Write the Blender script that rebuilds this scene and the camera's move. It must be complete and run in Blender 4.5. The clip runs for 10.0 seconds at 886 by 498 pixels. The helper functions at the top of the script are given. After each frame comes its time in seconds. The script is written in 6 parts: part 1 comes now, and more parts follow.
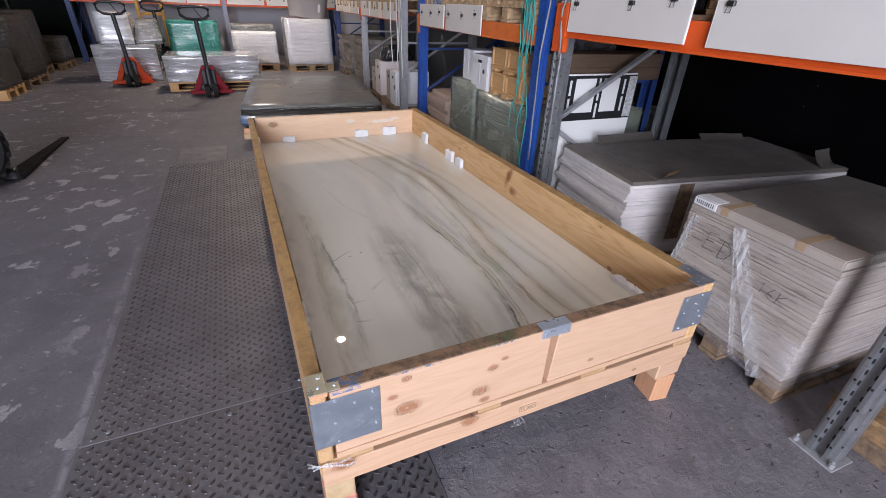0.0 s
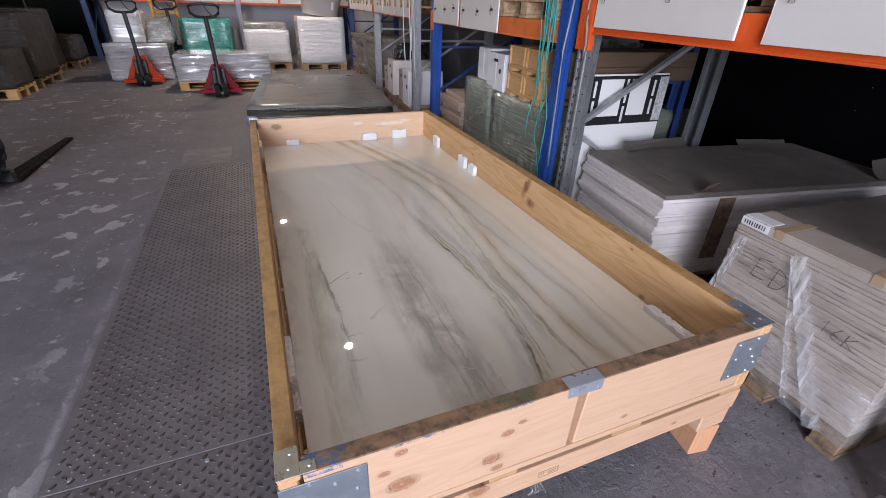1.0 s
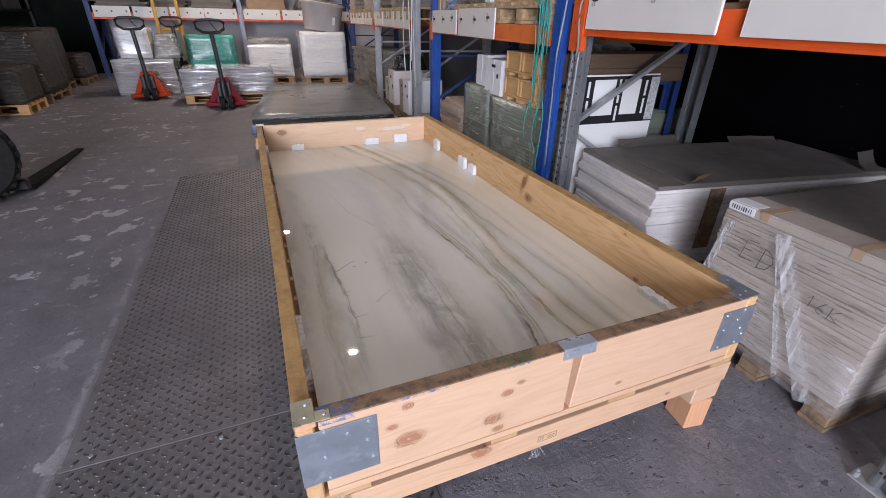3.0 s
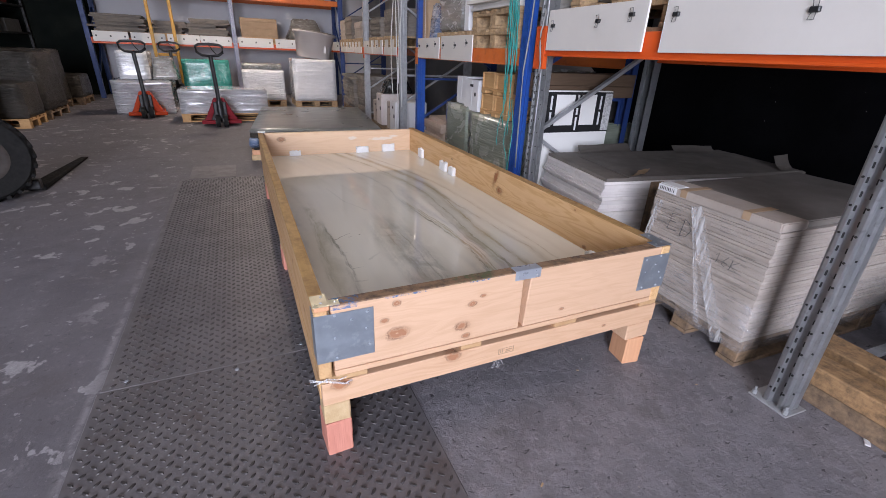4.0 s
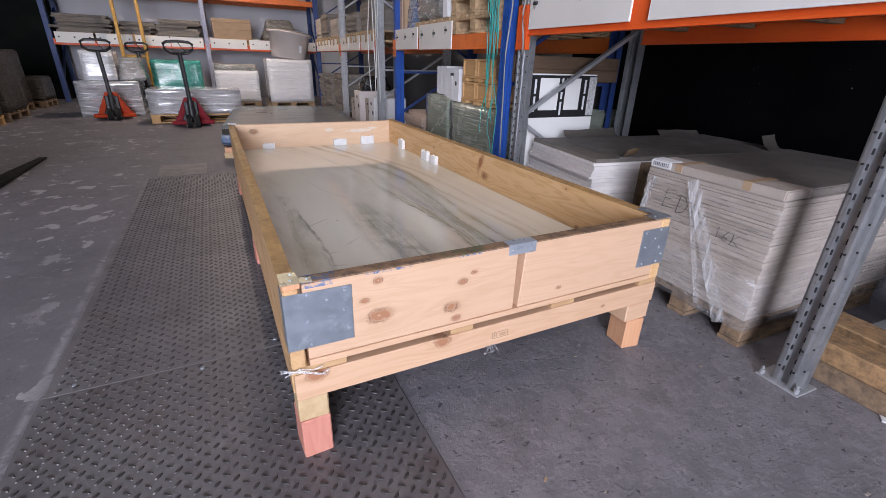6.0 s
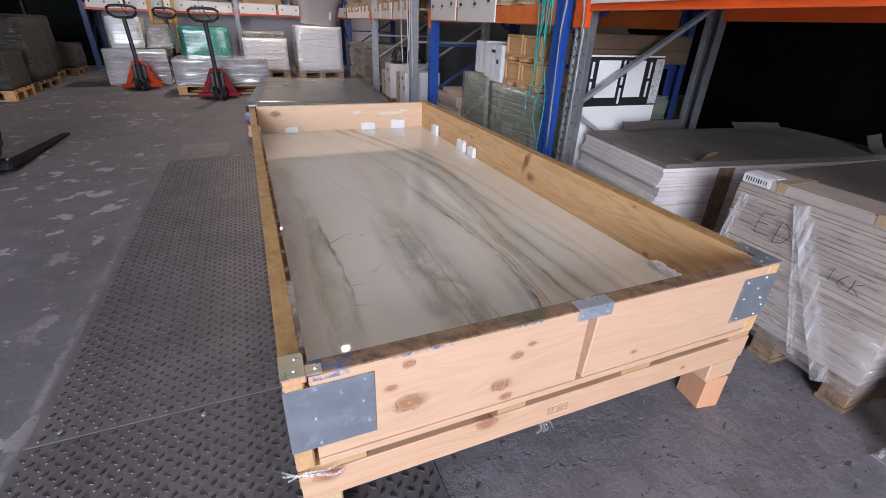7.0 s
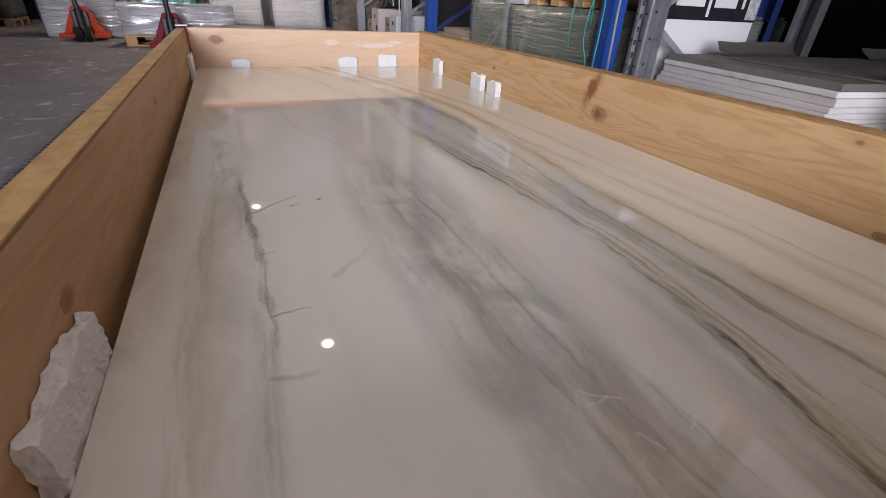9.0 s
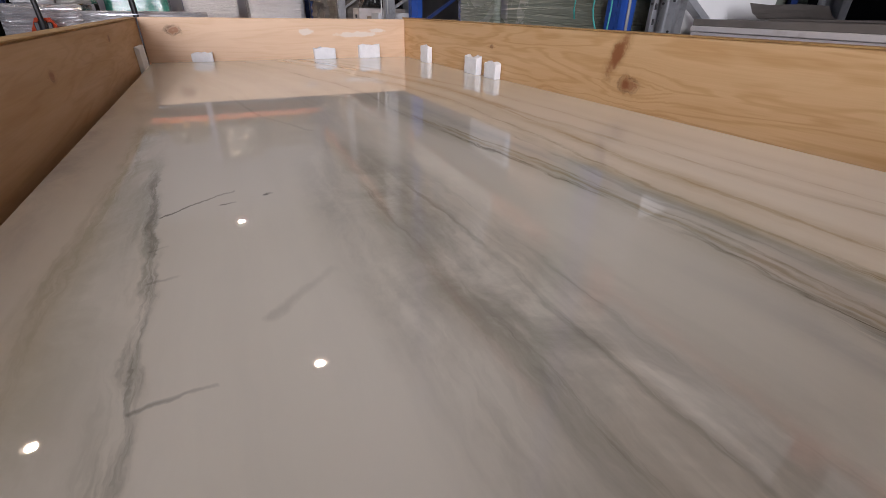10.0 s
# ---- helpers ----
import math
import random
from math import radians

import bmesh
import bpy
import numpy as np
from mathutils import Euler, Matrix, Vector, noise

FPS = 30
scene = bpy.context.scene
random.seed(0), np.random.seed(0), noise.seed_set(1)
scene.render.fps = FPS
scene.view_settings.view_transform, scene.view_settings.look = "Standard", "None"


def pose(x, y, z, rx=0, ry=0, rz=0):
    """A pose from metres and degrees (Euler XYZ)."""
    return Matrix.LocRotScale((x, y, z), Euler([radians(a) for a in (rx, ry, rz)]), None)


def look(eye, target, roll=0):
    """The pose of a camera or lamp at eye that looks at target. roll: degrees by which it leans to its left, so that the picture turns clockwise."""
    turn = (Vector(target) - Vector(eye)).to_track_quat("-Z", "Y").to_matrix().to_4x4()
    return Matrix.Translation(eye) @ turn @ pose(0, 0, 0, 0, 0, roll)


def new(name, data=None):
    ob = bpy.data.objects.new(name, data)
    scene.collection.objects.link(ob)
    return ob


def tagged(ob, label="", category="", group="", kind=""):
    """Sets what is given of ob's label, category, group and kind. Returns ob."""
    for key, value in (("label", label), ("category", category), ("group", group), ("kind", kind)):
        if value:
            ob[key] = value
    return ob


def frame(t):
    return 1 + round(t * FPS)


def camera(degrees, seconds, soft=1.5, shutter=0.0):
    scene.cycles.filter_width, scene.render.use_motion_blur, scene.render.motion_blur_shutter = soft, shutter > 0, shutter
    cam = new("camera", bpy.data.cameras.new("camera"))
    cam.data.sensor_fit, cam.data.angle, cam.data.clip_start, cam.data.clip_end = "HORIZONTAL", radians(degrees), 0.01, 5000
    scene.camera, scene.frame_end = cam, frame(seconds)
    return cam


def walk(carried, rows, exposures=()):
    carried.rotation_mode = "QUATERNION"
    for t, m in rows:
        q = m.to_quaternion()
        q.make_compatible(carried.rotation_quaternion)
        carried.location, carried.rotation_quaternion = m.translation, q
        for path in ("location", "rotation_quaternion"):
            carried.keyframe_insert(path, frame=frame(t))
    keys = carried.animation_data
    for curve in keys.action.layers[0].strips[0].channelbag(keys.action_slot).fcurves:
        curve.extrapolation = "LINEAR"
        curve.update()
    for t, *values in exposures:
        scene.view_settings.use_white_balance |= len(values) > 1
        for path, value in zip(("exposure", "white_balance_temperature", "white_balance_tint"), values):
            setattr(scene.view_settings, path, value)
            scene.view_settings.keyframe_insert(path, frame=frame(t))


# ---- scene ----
cam = camera(90.8, 10.0, 0.65)
PATH = [
    (0, (-0.032, -0.822, 1.47), (0.703, 0.759, 0.491), 2.4),
    (0.5, (0.047, -0.673, 1.463), (0.761, 0.931, 0.506), 2.4),
    (1, (0.085, -0.599, 1.444), (0.764, 1.003, 0.459), 2.2),
    (1.5, (0.098, -0.59, 1.432), (0.753, 0.98, 0.38), 2.1),
    (2, (0.138, -0.546, 1.399), (0.786, 1.006, 0.318), 1.8),
    (2.2, (0.149, -0.547, 1.381), (0.783, 1.039, 0.341), 1.0),
    (3.3, (-0.051, -0.837, 1.408), (0.66, 0.792, 0.491), 1.7),
    (3.5, (-0.104, -0.931, 1.426), (0.638, 0.695, 0.528), 1.6),
    (4, (-0.118, -1.148, 1.303), (0.647, 0.51, 0.487), 2.4),
    (4.5, (-0.087, -1.126, 1.068), (0.7, 0.562, 0.338), 3.3),
    (5, (-0.085, -1.112, 0.91), (0.759, 0.593, 0.292), 2.2),
    (5.2, (-0.09, -1.107, 0.894), (0.763, 0.607, 0.318), 1.9),
    (6.5, (-0.057, -0.928, 1.271), (0.745, 0.66, 0.357), 1.5),
    (7, (0.027, -0.685, 1.223), (0.737, 0.944, 0.306), 2.3),
    (7.5, (0.118, -0.43, 1.142), (0.749, 1.251, 0.262), 1.8),
    (8, (0.163, -0.211, 0.999), (0.842, 1.439, 0.097), 2.5),
    (8.5, (0.205, -0.036, 0.897), (0.971, 1.544, -0.061), 3.5),
    (9, (0.257, 0.089, 0.796), (0.996, 1.66, -0.197), 3.1),
    (9.5, (0.292, 0.236, 0.708), (1.006, 1.815, -0.291), 2.4),
    (10, (0.35, 0.339, 0.648), (1.123, 1.913, -0.313), 1.1),
]
walk(cam, [(t, look(eye, target, roll)) for t, eye, target, roll in PATH], exposures=((0, 0.0, 6500, 19), (8, 0.0, 6500, 19), (9, -0.02, 6700, 20), (10, -0.2, 6950, 21)))

# ---- world, sun, lamps ----
world = bpy.data.worlds.new("sky")
scene.world = world
world.use_nodes = True
sky = world.node_tree.nodes.new("ShaderNodeTexSky")
sky.sky_type, sky.sun_disc = "NISHITA", False
sky.sun_elevation, sky.sun_rotation = radians(48), radians(200)
world.node_tree.nodes["Background"].inputs[1].default_value = 0.12
world.node_tree.links.new(sky.outputs[0], world.node_tree.nodes["Background"].inputs[0])

sun = new("sun", bpy.data.lights.new("sun", "SUN"))
sun.data.energy, sun.data.angle, sun.data.color = 1.2, radians(10), (1, 0.95, 0.88)
sun.matrix_world = look((0, -12, 14), (0, 0, 0))

door_light = new("door_daylight", bpy.data.lights.new("door_daylight", "AREA"))
door_light.data.shape, door_light.data.size, door_light.data.size_y = "RECTANGLE", 3.6, 4.3
door_light.data.energy, door_light.data.color = 1200, (0.80, 0.88, 1.0)
door_light.matrix_world = look((-3.1, -7.0, 2.35), (-1.3, 5, 1.6))



# ---- building helpers ----
def thing(name, label="", category="", group="", m=None, kind=""):
    ob = new(name)
    ob.empty_display_size = 0.1
    if m is not None:
        ob.matrix_basis = m
    return tagged(ob, label, category, group, kind)


def link_mesh(name, bm, material, parent=None, label="", smooth=False):
    me = bpy.data.meshes.new(name)
    bm.normal_update()
    bm.to_mesh(me)
    bm.free()
    me.materials.append(material)
    if smooth:
        for p in me.polygons:
            p.use_smooth = True
    ob = new(name, me)
    ob.parent = parent
    return tagged(ob, label)


def part(name, bm, material, parent, label="", smooth=False):
    return link_mesh(name, bm, material, parent, label, smooth)


def again(ob, m, parent=None):
    """Another object on the same mesh."""
    o = new(ob.name.split(".")[0], ob.data)
    o.parent = parent or ob.parent
    o.matrix_basis = m
    return o


def B(*boxes, bevel=0.003, bm=None):
    """A bmesh of bevelled boxes, each (x0, y0, z0, x1, y1, z1)."""
    bm = bmesh.new() if bm is None else bm
    for x0, y0, z0, x1, y1, z1 in boxes:
        r = bmesh.ops.create_cube(bm, size=1, matrix=Matrix.LocRotScale(((x0 + x1) / 2, (y0 + y1) / 2, (z0 + z1) / 2), None, (x1 - x0, y1 - y0, z1 - z0)))
        if bevel:
            edges = {e for v in r["verts"] for e in v.link_edges}
            bmesh.ops.bevel(bm, geom=list(edges), offset=min(bevel, 0.3 * min(abs(x1 - x0), abs(y1 - y0), abs(z1 - z0))), segments=1, affect="EDGES")
    return bm


def cyl(bm, p, q, r0, r1=None, seg=16, caps=True):
    p, q = Vector(p), Vector(q)
    d = q - p
    m = Matrix.Translation((p + q) / 2) @ d.to_track_quat("Z", "Y").to_matrix().to_4x4()
    bmesh.ops.create_cone(bm, cap_ends=caps, segments=seg, radius1=r0, radius2=r0 if r1 is None else r1, depth=d.length, matrix=m)
    return bm


def tube(bm, pts, r, seg=6):
    """A round rod along points."""
    pts = [Vector(p) for p in pts]
    rings = []
    for i, p in enumerate(pts):
        d = (pts[min(i + 1, len(pts) - 1)] - pts[max(i - 1, 0)]).normalized()
        q = d.to_track_quat("Z", "Y")
        rings.append([bm.verts.new(p + q @ Vector((r * math.cos(a), r * math.sin(a), 0))) for a in (2 * math.pi * k / seg for k in range(seg))])
    for a, b in zip(rings, rings[1:]):
        for k in range(seg):
            bm.faces.new((a[k], a[(k + 1) % seg], b[(k + 1) % seg], b[k]))
    bm.faces.new(rings[0][::-1])
    bm.faces.new(rings[-1])
    return bm


def lathe(bm, profile, seg=32, centre=(0, 0, 0)):
    """Turn a profile of (radius, z) about the z axis."""
    cx, cy, cz = centre
    rings = [[bm.verts.new((cx + r * math.cos(2 * math.pi * k / seg), cy + r * math.sin(2 * math.pi * k / seg), cz + z)) for k in range(seg)] for r, z in profile]
    for a, b in zip(rings, rings[1:]):
        for k in range(seg):
            bm.faces.new((a[k], a[(k + 1) % seg], b[(k + 1) % seg], b[k]))
    return bm


def lumpy(x0, y0, z0, x1, y1, z1, seg=0.12, amp=0.012, seed=0, top=1.0, rnd=0.02):
    """A wrapped, slightly bulging block."""
    bm = bmesh.new()
    bmesh.ops.create_cube(bm, size=1, matrix=Matrix.LocRotScale(((x0 + x1) / 2, (y0 + y1) / 2, (z0 + z1) / 2), None, (x1 - x0, y1 - y0, z1 - z0)))
    bmesh.ops.bevel(bm, geom=list(bm.edges), offset=rnd, segments=2, affect="EDGES")
    cuts = max(2, min(9, int(max(x1 - x0, y1 - y0, z1 - z0) / seg)))
    bmesh.ops.subdivide_edges(bm, edges=[e for e in bm.edges if e.calc_length() > seg * 1.2], cuts=cuts, use_grid_fill=True)
    o = Vector((seed * 7.3, seed * 3.1, seed * 1.7))
    for v in bm.verts:
        d = noise.noise_vector(v.co * 4 + o) * amp + noise.noise_vector(v.co * 15 + o) * amp * 0.5
        if v.co.z < z0 + 0.005:
            d.z = 0
        h = (v.co.z - z0) / (z1 - z0)
        k = 1 + (top - 1) * h
        v.co.x = (x0 + x1) / 2 + (v.co.x - (x0 + x1) / 2) * k
        v.co.y = (y0 + y1) / 2 + (v.co.y - (y0 + y1) / 2) * k
        v.co += d
    return bm


# ---- materials ----
class Nodes:
    def __init__(self, name):
        self.mat = bpy.data.materials.new(name)
        self.mat.use_nodes = True
        self.nt = self.mat.node_tree
        self.bsdf = self.nt.nodes["Principled BSDF"]

    def add(self, kind, **sets):
        n = self.nt.nodes.new("ShaderNode" + kind)
        for k, v in sets.items():
            if k == "operation":
                n.operation = v
            elif k == "blend":
                n.blend_type = v
        return n

    def put(self, socket, value):
        if isinstance(value, bpy.types.NodeSocket):
            self.nt.links.new(value, socket)
        elif value is not None:
            socket.default_value = value

    def math(self, op, a, b=None, c=None, clamp=False):
        n = self.add("Math", operation=op)
        n.use_clamp = clamp
        for i, v in enumerate((a, b, c)):
            self.put(n.inputs[i], v)
        return n.outputs[0]

    def coords(self, scale=(1, 1, 1), shift=True):
        tc = self.add("TexCoord")
        out = tc.outputs["Object"]
        if shift:
            info = self.add("ObjectInfo")
            s = self.math("MULTIPLY", info.outputs["Random"], 37.0)
            v = self.add("VectorMath", operation="ADD")
            self.put(v.inputs[0], out)
            c = self.add("CombineXYZ")
            for i in range(3):
                self.put(c.inputs[i], s)
            self.put(v.inputs[1], c.outputs[0])
            out = v.outputs[0]
        m = self.add("VectorMath", operation="MULTIPLY")
        self.put(m.inputs[0], out)
        m.inputs[1].default_value = scale
        return m.outputs[0]

    def noise(self, vec, scale, detail=4.0, rough=0.55, distort=0.0):
        n = self.add("TexNoise")
        self.put(n.inputs["Vector"], vec)
        n.inputs["Scale"].default_value, n.inputs["Detail"].default_value = scale, detail
        n.inputs["Roughness"].default_value, n.inputs["Distortion"].default_value = rough, distort
        return n.outputs["Fac"]

    def span(self, value, a, b, c=0.0, d=1.0, smooth=False):
        n = self.add("MapRange")
        n.clamp = True
        if smooth:
            n.interpolation_type = "SMOOTHSTEP"
        self.put(n.inputs[0], value)
        for i, v in zip((1, 2, 3, 4), (a, b, c, d)):
            self.put(n.inputs[i], v)
        return n.outputs[0]

    def mix(self, fac, a, b, blend="MIX"):
        n = self.add("Mix")
        n.data_type, n.blend_type = "RGBA", blend
        self.put(n.inputs[0], fac)
        for i, v in ((6, a), (7, b)):
            self.put(n.inputs[i], (*v, 1) if isinstance(v, tuple) and len(v) == 3 else v)
        return n.outputs[2]

    def bump(self, height, strength=0.3, distance=0.01):
        n = self.add("Bump")
        n.inputs["Strength"].default_value, n.inputs["Distance"].default_value = strength, distance
        self.put(n.inputs["Height"], height)
        self.put(self.bsdf.inputs["Normal"], n.outputs[0])
        return n

    def finish(self, colour, rough=0.6, metal=0.0, coat=0.0, spec=0.5):
        b = self.bsdf.inputs
        self.put(b["Base Color"], (*colour, 1) if isinstance(colour, tuple) else colour)
        self.put(b["Roughness"], rough)
        self.put(b["Metallic"], metal)
        self.put(b["Coat Weight"], coat)
        self.put(b["Specular IOR Level"], spec)
        b["Coat Roughness"].default_value = 0.12
        return self.mat


def surf(name, a, b, rough=0.6, metal=0.0, scale=6, fine=70, bump=0.15, dist=0.004, stretch=(1, 1, 1), coat=0.0, spread=0.12, spec=0.5, grime=None, vary=0.0):
    """Two colours in cloudy variation, fine grain, grain relief and uneven gloss."""
    n = Nodes(name)
    v = n.coords(stretch)
    big, small = n.noise(v, scale, 5), n.noise(v, fine, 3)
    f = n.math("ADD", n.math("MULTIPLY", n.span(big, 0.3, 0.7), 0.7), n.math("MULTIPLY", small, 0.3))
    c = n.mix(f, a, b)
    if vary:
        info = n.add("ObjectInfo")
        c = n.mix(n.span(info.outputs["Random"], 0, 1, 0, vary), c, tuple(0.55 * q for q in a))
    if grime:
        c = n.mix(n.span(n.noise(v, scale * 2.3, 6, 0.65), 0.55, 0.75, 0, 0.8), c, grime)
    n.bump(n.math("ADD", big, n.math("MULTIPLY", small, 0.5)), bump, dist)
    return n.finish(c, n.span(n.noise(v, scale * 3, 4), 0.3, 0.7, max(rough - spread, 0.03), rough + spread), metal, coat, spec)


def pine(name, grain="x", knots=(), light=(0.62, 0.40, 0.22), dark=(0.42, 0.22, 0.09), rough=0.55, stain=None, blue=(), pale=(), scar=(), figure=0.22):
    """Planed softwood: long grain, knots at the places given (along, up), and stains."""
    n = Nodes(name)
    tc = n.add("TexCoord")
    sep = n.add("SeparateXYZ")
    n.put(sep.inputs[0], tc.outputs["Object"])
    x, y, z = sep.outputs
    g, h, k = {"x": (x, z, y), "y": (y, z, x), "z": (z, x, y)}[grain]
    info = n.add("ObjectInfo")
    shift = n.math("MULTIPLY", info.outputs["Random"], 0.0 if knots else 21.0)
    push, core, halo, rim = None, None, None, None
    wob = n.noise(tc.outputs["Object"], 26, 4, 0.65)
    for gk, hk, r in knots:
        dg, dh = n.math("SUBTRACT", g, gk), n.math("SUBTRACT", h, hk)
        d2 = n.math("ADD", n.math("POWER", n.math("MULTIPLY", dg, 0.6), 2), n.math("POWER", dh, 2))
        d = n.math("ADD", n.math("SQRT", d2), n.math("MULTIPLY", n.math("SUBTRACT", wob, 0.5), r * 1.7))
        c = n.span(d, r * 0.55, r * 0.78, 1, 0, True)
        c = n.math("MULTIPLY", c, n.span(n.math("SINE", n.math("MULTIPLY", d, 6.0 / r)), -0.6, 0.5, 0.12, 1.0))
        w = n.math("MULTIPLY", n.span(d, 0, r * 4, 1, 0, True), n.math("MULTIPLY", n.math("SIGN", dh), r * 0.9))
        hl = n.span(d, r * 0.5, r * 1.7, 0.22, 0, True)
        edge = n.math("MULTIPLY", n.span(n.math("ABSOLUTE", n.math("SUBTRACT", d, r * 0.72)), 0.0, r * 0.22, 1, 0), n.span(wob, 0.36, 0.58))
        rim = edge if rim is None else n.math("MAXIMUM", rim, edge)
        push = w if push is None else n.math("ADD", push, w)
        core = c if core is None else n.math("MAXIMUM", core, c)
        halo = hl if halo is None else n.math("MAXIMUM", halo, hl)
    if push is not None:
        h = n.math("SUBTRACT", h, push)
    cv = n.add("CombineXYZ")
    n.put(cv.inputs[0], n.math("ADD", n.math("MULTIPLY", g, 0.9), shift))
    n.put(cv.inputs[1], n.math("MULTIPLY", h, 9.0))
    n.put(cv.inputs[2], n.math("ADD", n.math("MULTIPLY", k, 9.0), shift))
    v = cv.outputs[0]
    low = n.noise(v, 1.2, 3, 0.5, 0.4)
    rings = n.math("SINE", n.math("MULTIPLY", low, 62.0))
    rings = n.span(rings, -0.2, 1.0)
    fv = n.add("VectorMath", operation="MULTIPLY")
    n.put(fv.inputs[0], v)
    fv.inputs[1].default_value = (6, 30, 30)
    fibre = n.noise(fv.outputs[0], 1.0, 3)
    blot = n.noise(v, 2.2, 5, 0.6)
    f = n.math("ADD", n.math("MULTIPLY", rings, figure), n.math("ADD", n.math("MULTIPLY", n.span(fibre, 0.3, 0.7), 0.2), n.math("MULTIPLY", n.span(blot, 0.4, 0.75), 0.3)), clamp=True)
    c = n.mix(f, light, dark)
    if halo is not None:
        c = n.mix(halo, c, tuple(0.75 * q for q in dark))
        c = n.mix(n.math("MULTIPLY", core, 0.75), c, (0.31, 0.11, 0.045))
        c = n.mix(n.math("MULTIPLY", rim, 0.8), c, (0.13, 0.045, 0.018))
    if stain:
        c = n.mix(n.span(n.noise(tc.outputs["Object"], 23, 5, 0.7), 0.42, 0.66, 0, 0.9), c, stain)
    for g0, h0, rg, rh in pale:
        d = n.math("SQRT", n.math("ADD", n.math("POWER", n.math("DIVIDE", n.math("SUBTRACT", g, g0), rg), 2), n.math("POWER", n.math("DIVIDE", n.math("SUBTRACT", z, h0), rh), 2)))
        m = n.math("MULTIPLY", n.span(n.math("ADD", d, n.math("MULTIPLY", n.math("SUBTRACT", wob, 0.5), 1.6)), 0.7, 1.0, 1, 0), 0.75)
        c = n.mix(m, c, (0.80, 0.72, 0.64))
    for g0, h0, rg, rh, lean in scar:
        dh = n.math("SUBTRACT", z, h0)
        dg = n.math("ADD", n.math("SUBTRACT", g, g0), n.math("MULTIPLY", dh, lean))
        d = n.math("SQRT", n.math("ADD", n.math("POWER", n.math("DIVIDE", dg, rg), 2), n.math("POWER", n.math("DIVIDE", dh, rh), 2)))
        d = n.math("ADD", d, n.math("MULTIPLY", n.math("SUBTRACT", wob, 0.5), 1.3))
        c = n.mix(n.span(d, 0.5, 1.5, 0.5, 0, True), c, tuple(0.7 * q for q in dark))
        c = n.mix(n.span(d, 0.4, 0.95, 0.85, 0, True), c, (0.27, 0.08, 0.025))
    for g0, g1, h0, h1, *tint in blue:
        inside = n.math("MULTIPLY", n.math("MULTIPLY", n.math("GREATER_THAN", g, g0), n.math("LESS_THAN", g, g1)), n.math("MULTIPLY", n.math("GREATER_THAN", z, h0), n.math("LESS_THAN", z, h1)))
        inside = n.math("MULTIPLY", inside, n.span(n.noise(tc.outputs["Object"], 45, 4, 0.75), 0.46, 0.58))
        c = n.mix(n.math("MULTIPLY", inside, 0.85), c, tint[0] if tint else (0.02, 0.13, 0.3))
    n.bump(n.math("ADD", fibre, n.math("MULTIPLY", rings, 0.4)), 0.18, 0.0015)
    return n.finish(c, n.span(blot, 0.3, 0.7, rough - 0.1, rough + 0.12))


def film_mat(name, colour=(0.8, 0.82, 0.84), amount=0.25, scale=14, stretch=(1, 1, 4), depth=0.012, glints=0.0):
    """Clear stretch film: mostly see-through, glossy, with milky creases and painted white glints."""
    n = Nodes(name)
    v = n.coords(stretch)
    a, b = n.noise(v, scale, 4, 0.6, 0.6), n.noise(v, scale * 4, 3)
    crease = n.math("MAXIMUM", n.span(a, 0.5, 0.72), n.span(b, 0.6, 0.8, 0, 0.7))
    n.bump(n.math("ADD", a, n.math("MULTIPLY", b, 0.4)), 0.9, depth)
    # opaque white dashes painted in place of specular highlights
    glint = n.span(b, 0.66, 0.74, 0, glints)
    n.put(n.bsdf.inputs["Alpha"], n.math("MAXIMUM", glint, n.math("ADD", n.math("MULTIPLY", crease, amount * 1.6), amount * 0.5, clamp=True)))
    return n.finish(colour, 0.08, 0, 0.8)


def wrap_mat(name, a, b, rough=0.2, metal=0.0, scale=7, stretch=(1, 1, 2.5), grey=None, depth=0.009, coat=0.9, folds=0.5):
    """A load under many turns of film: long taut creases, glossy, milky."""
    n = Nodes(name)
    v = n.coords(stretch)
    big, crease = n.noise(v, scale * 0.4, 3), n.noise(v, scale, 4, 0.6, 1.5)
    fold = n.math("ABSOLUTE", n.math("SUBTRACT", n.noise(n.coords((0.35, 0.35, 7.0)), scale * 0.9, 4, 0.6, 0.5), 0.5))
    c = n.mix(n.span(big, 0.35, 0.65), a, b)
    c = n.mix(n.span(crease, 0.52, 0.66, 0, 0.6), c, grey or (0.62, 0.63, 0.65))
    # fold lines darkened in colour, as shade down in the creases
    c = n.mix(n.span(fold, 0.0, 0.02, folds, 0), c, tuple(0.45 * q for q in a))
    n.bump(n.math("ADD", n.math("MULTIPLY", n.span(fold, 0, 0.12), 0.8), n.math("MULTIPLY", crease, 0.9)), 0.8, depth)
    return n.finish(c, n.span(crease, 0.3, 0.7, max(rough - 0.1, 0.06), rough + 0.08), metal, coat)


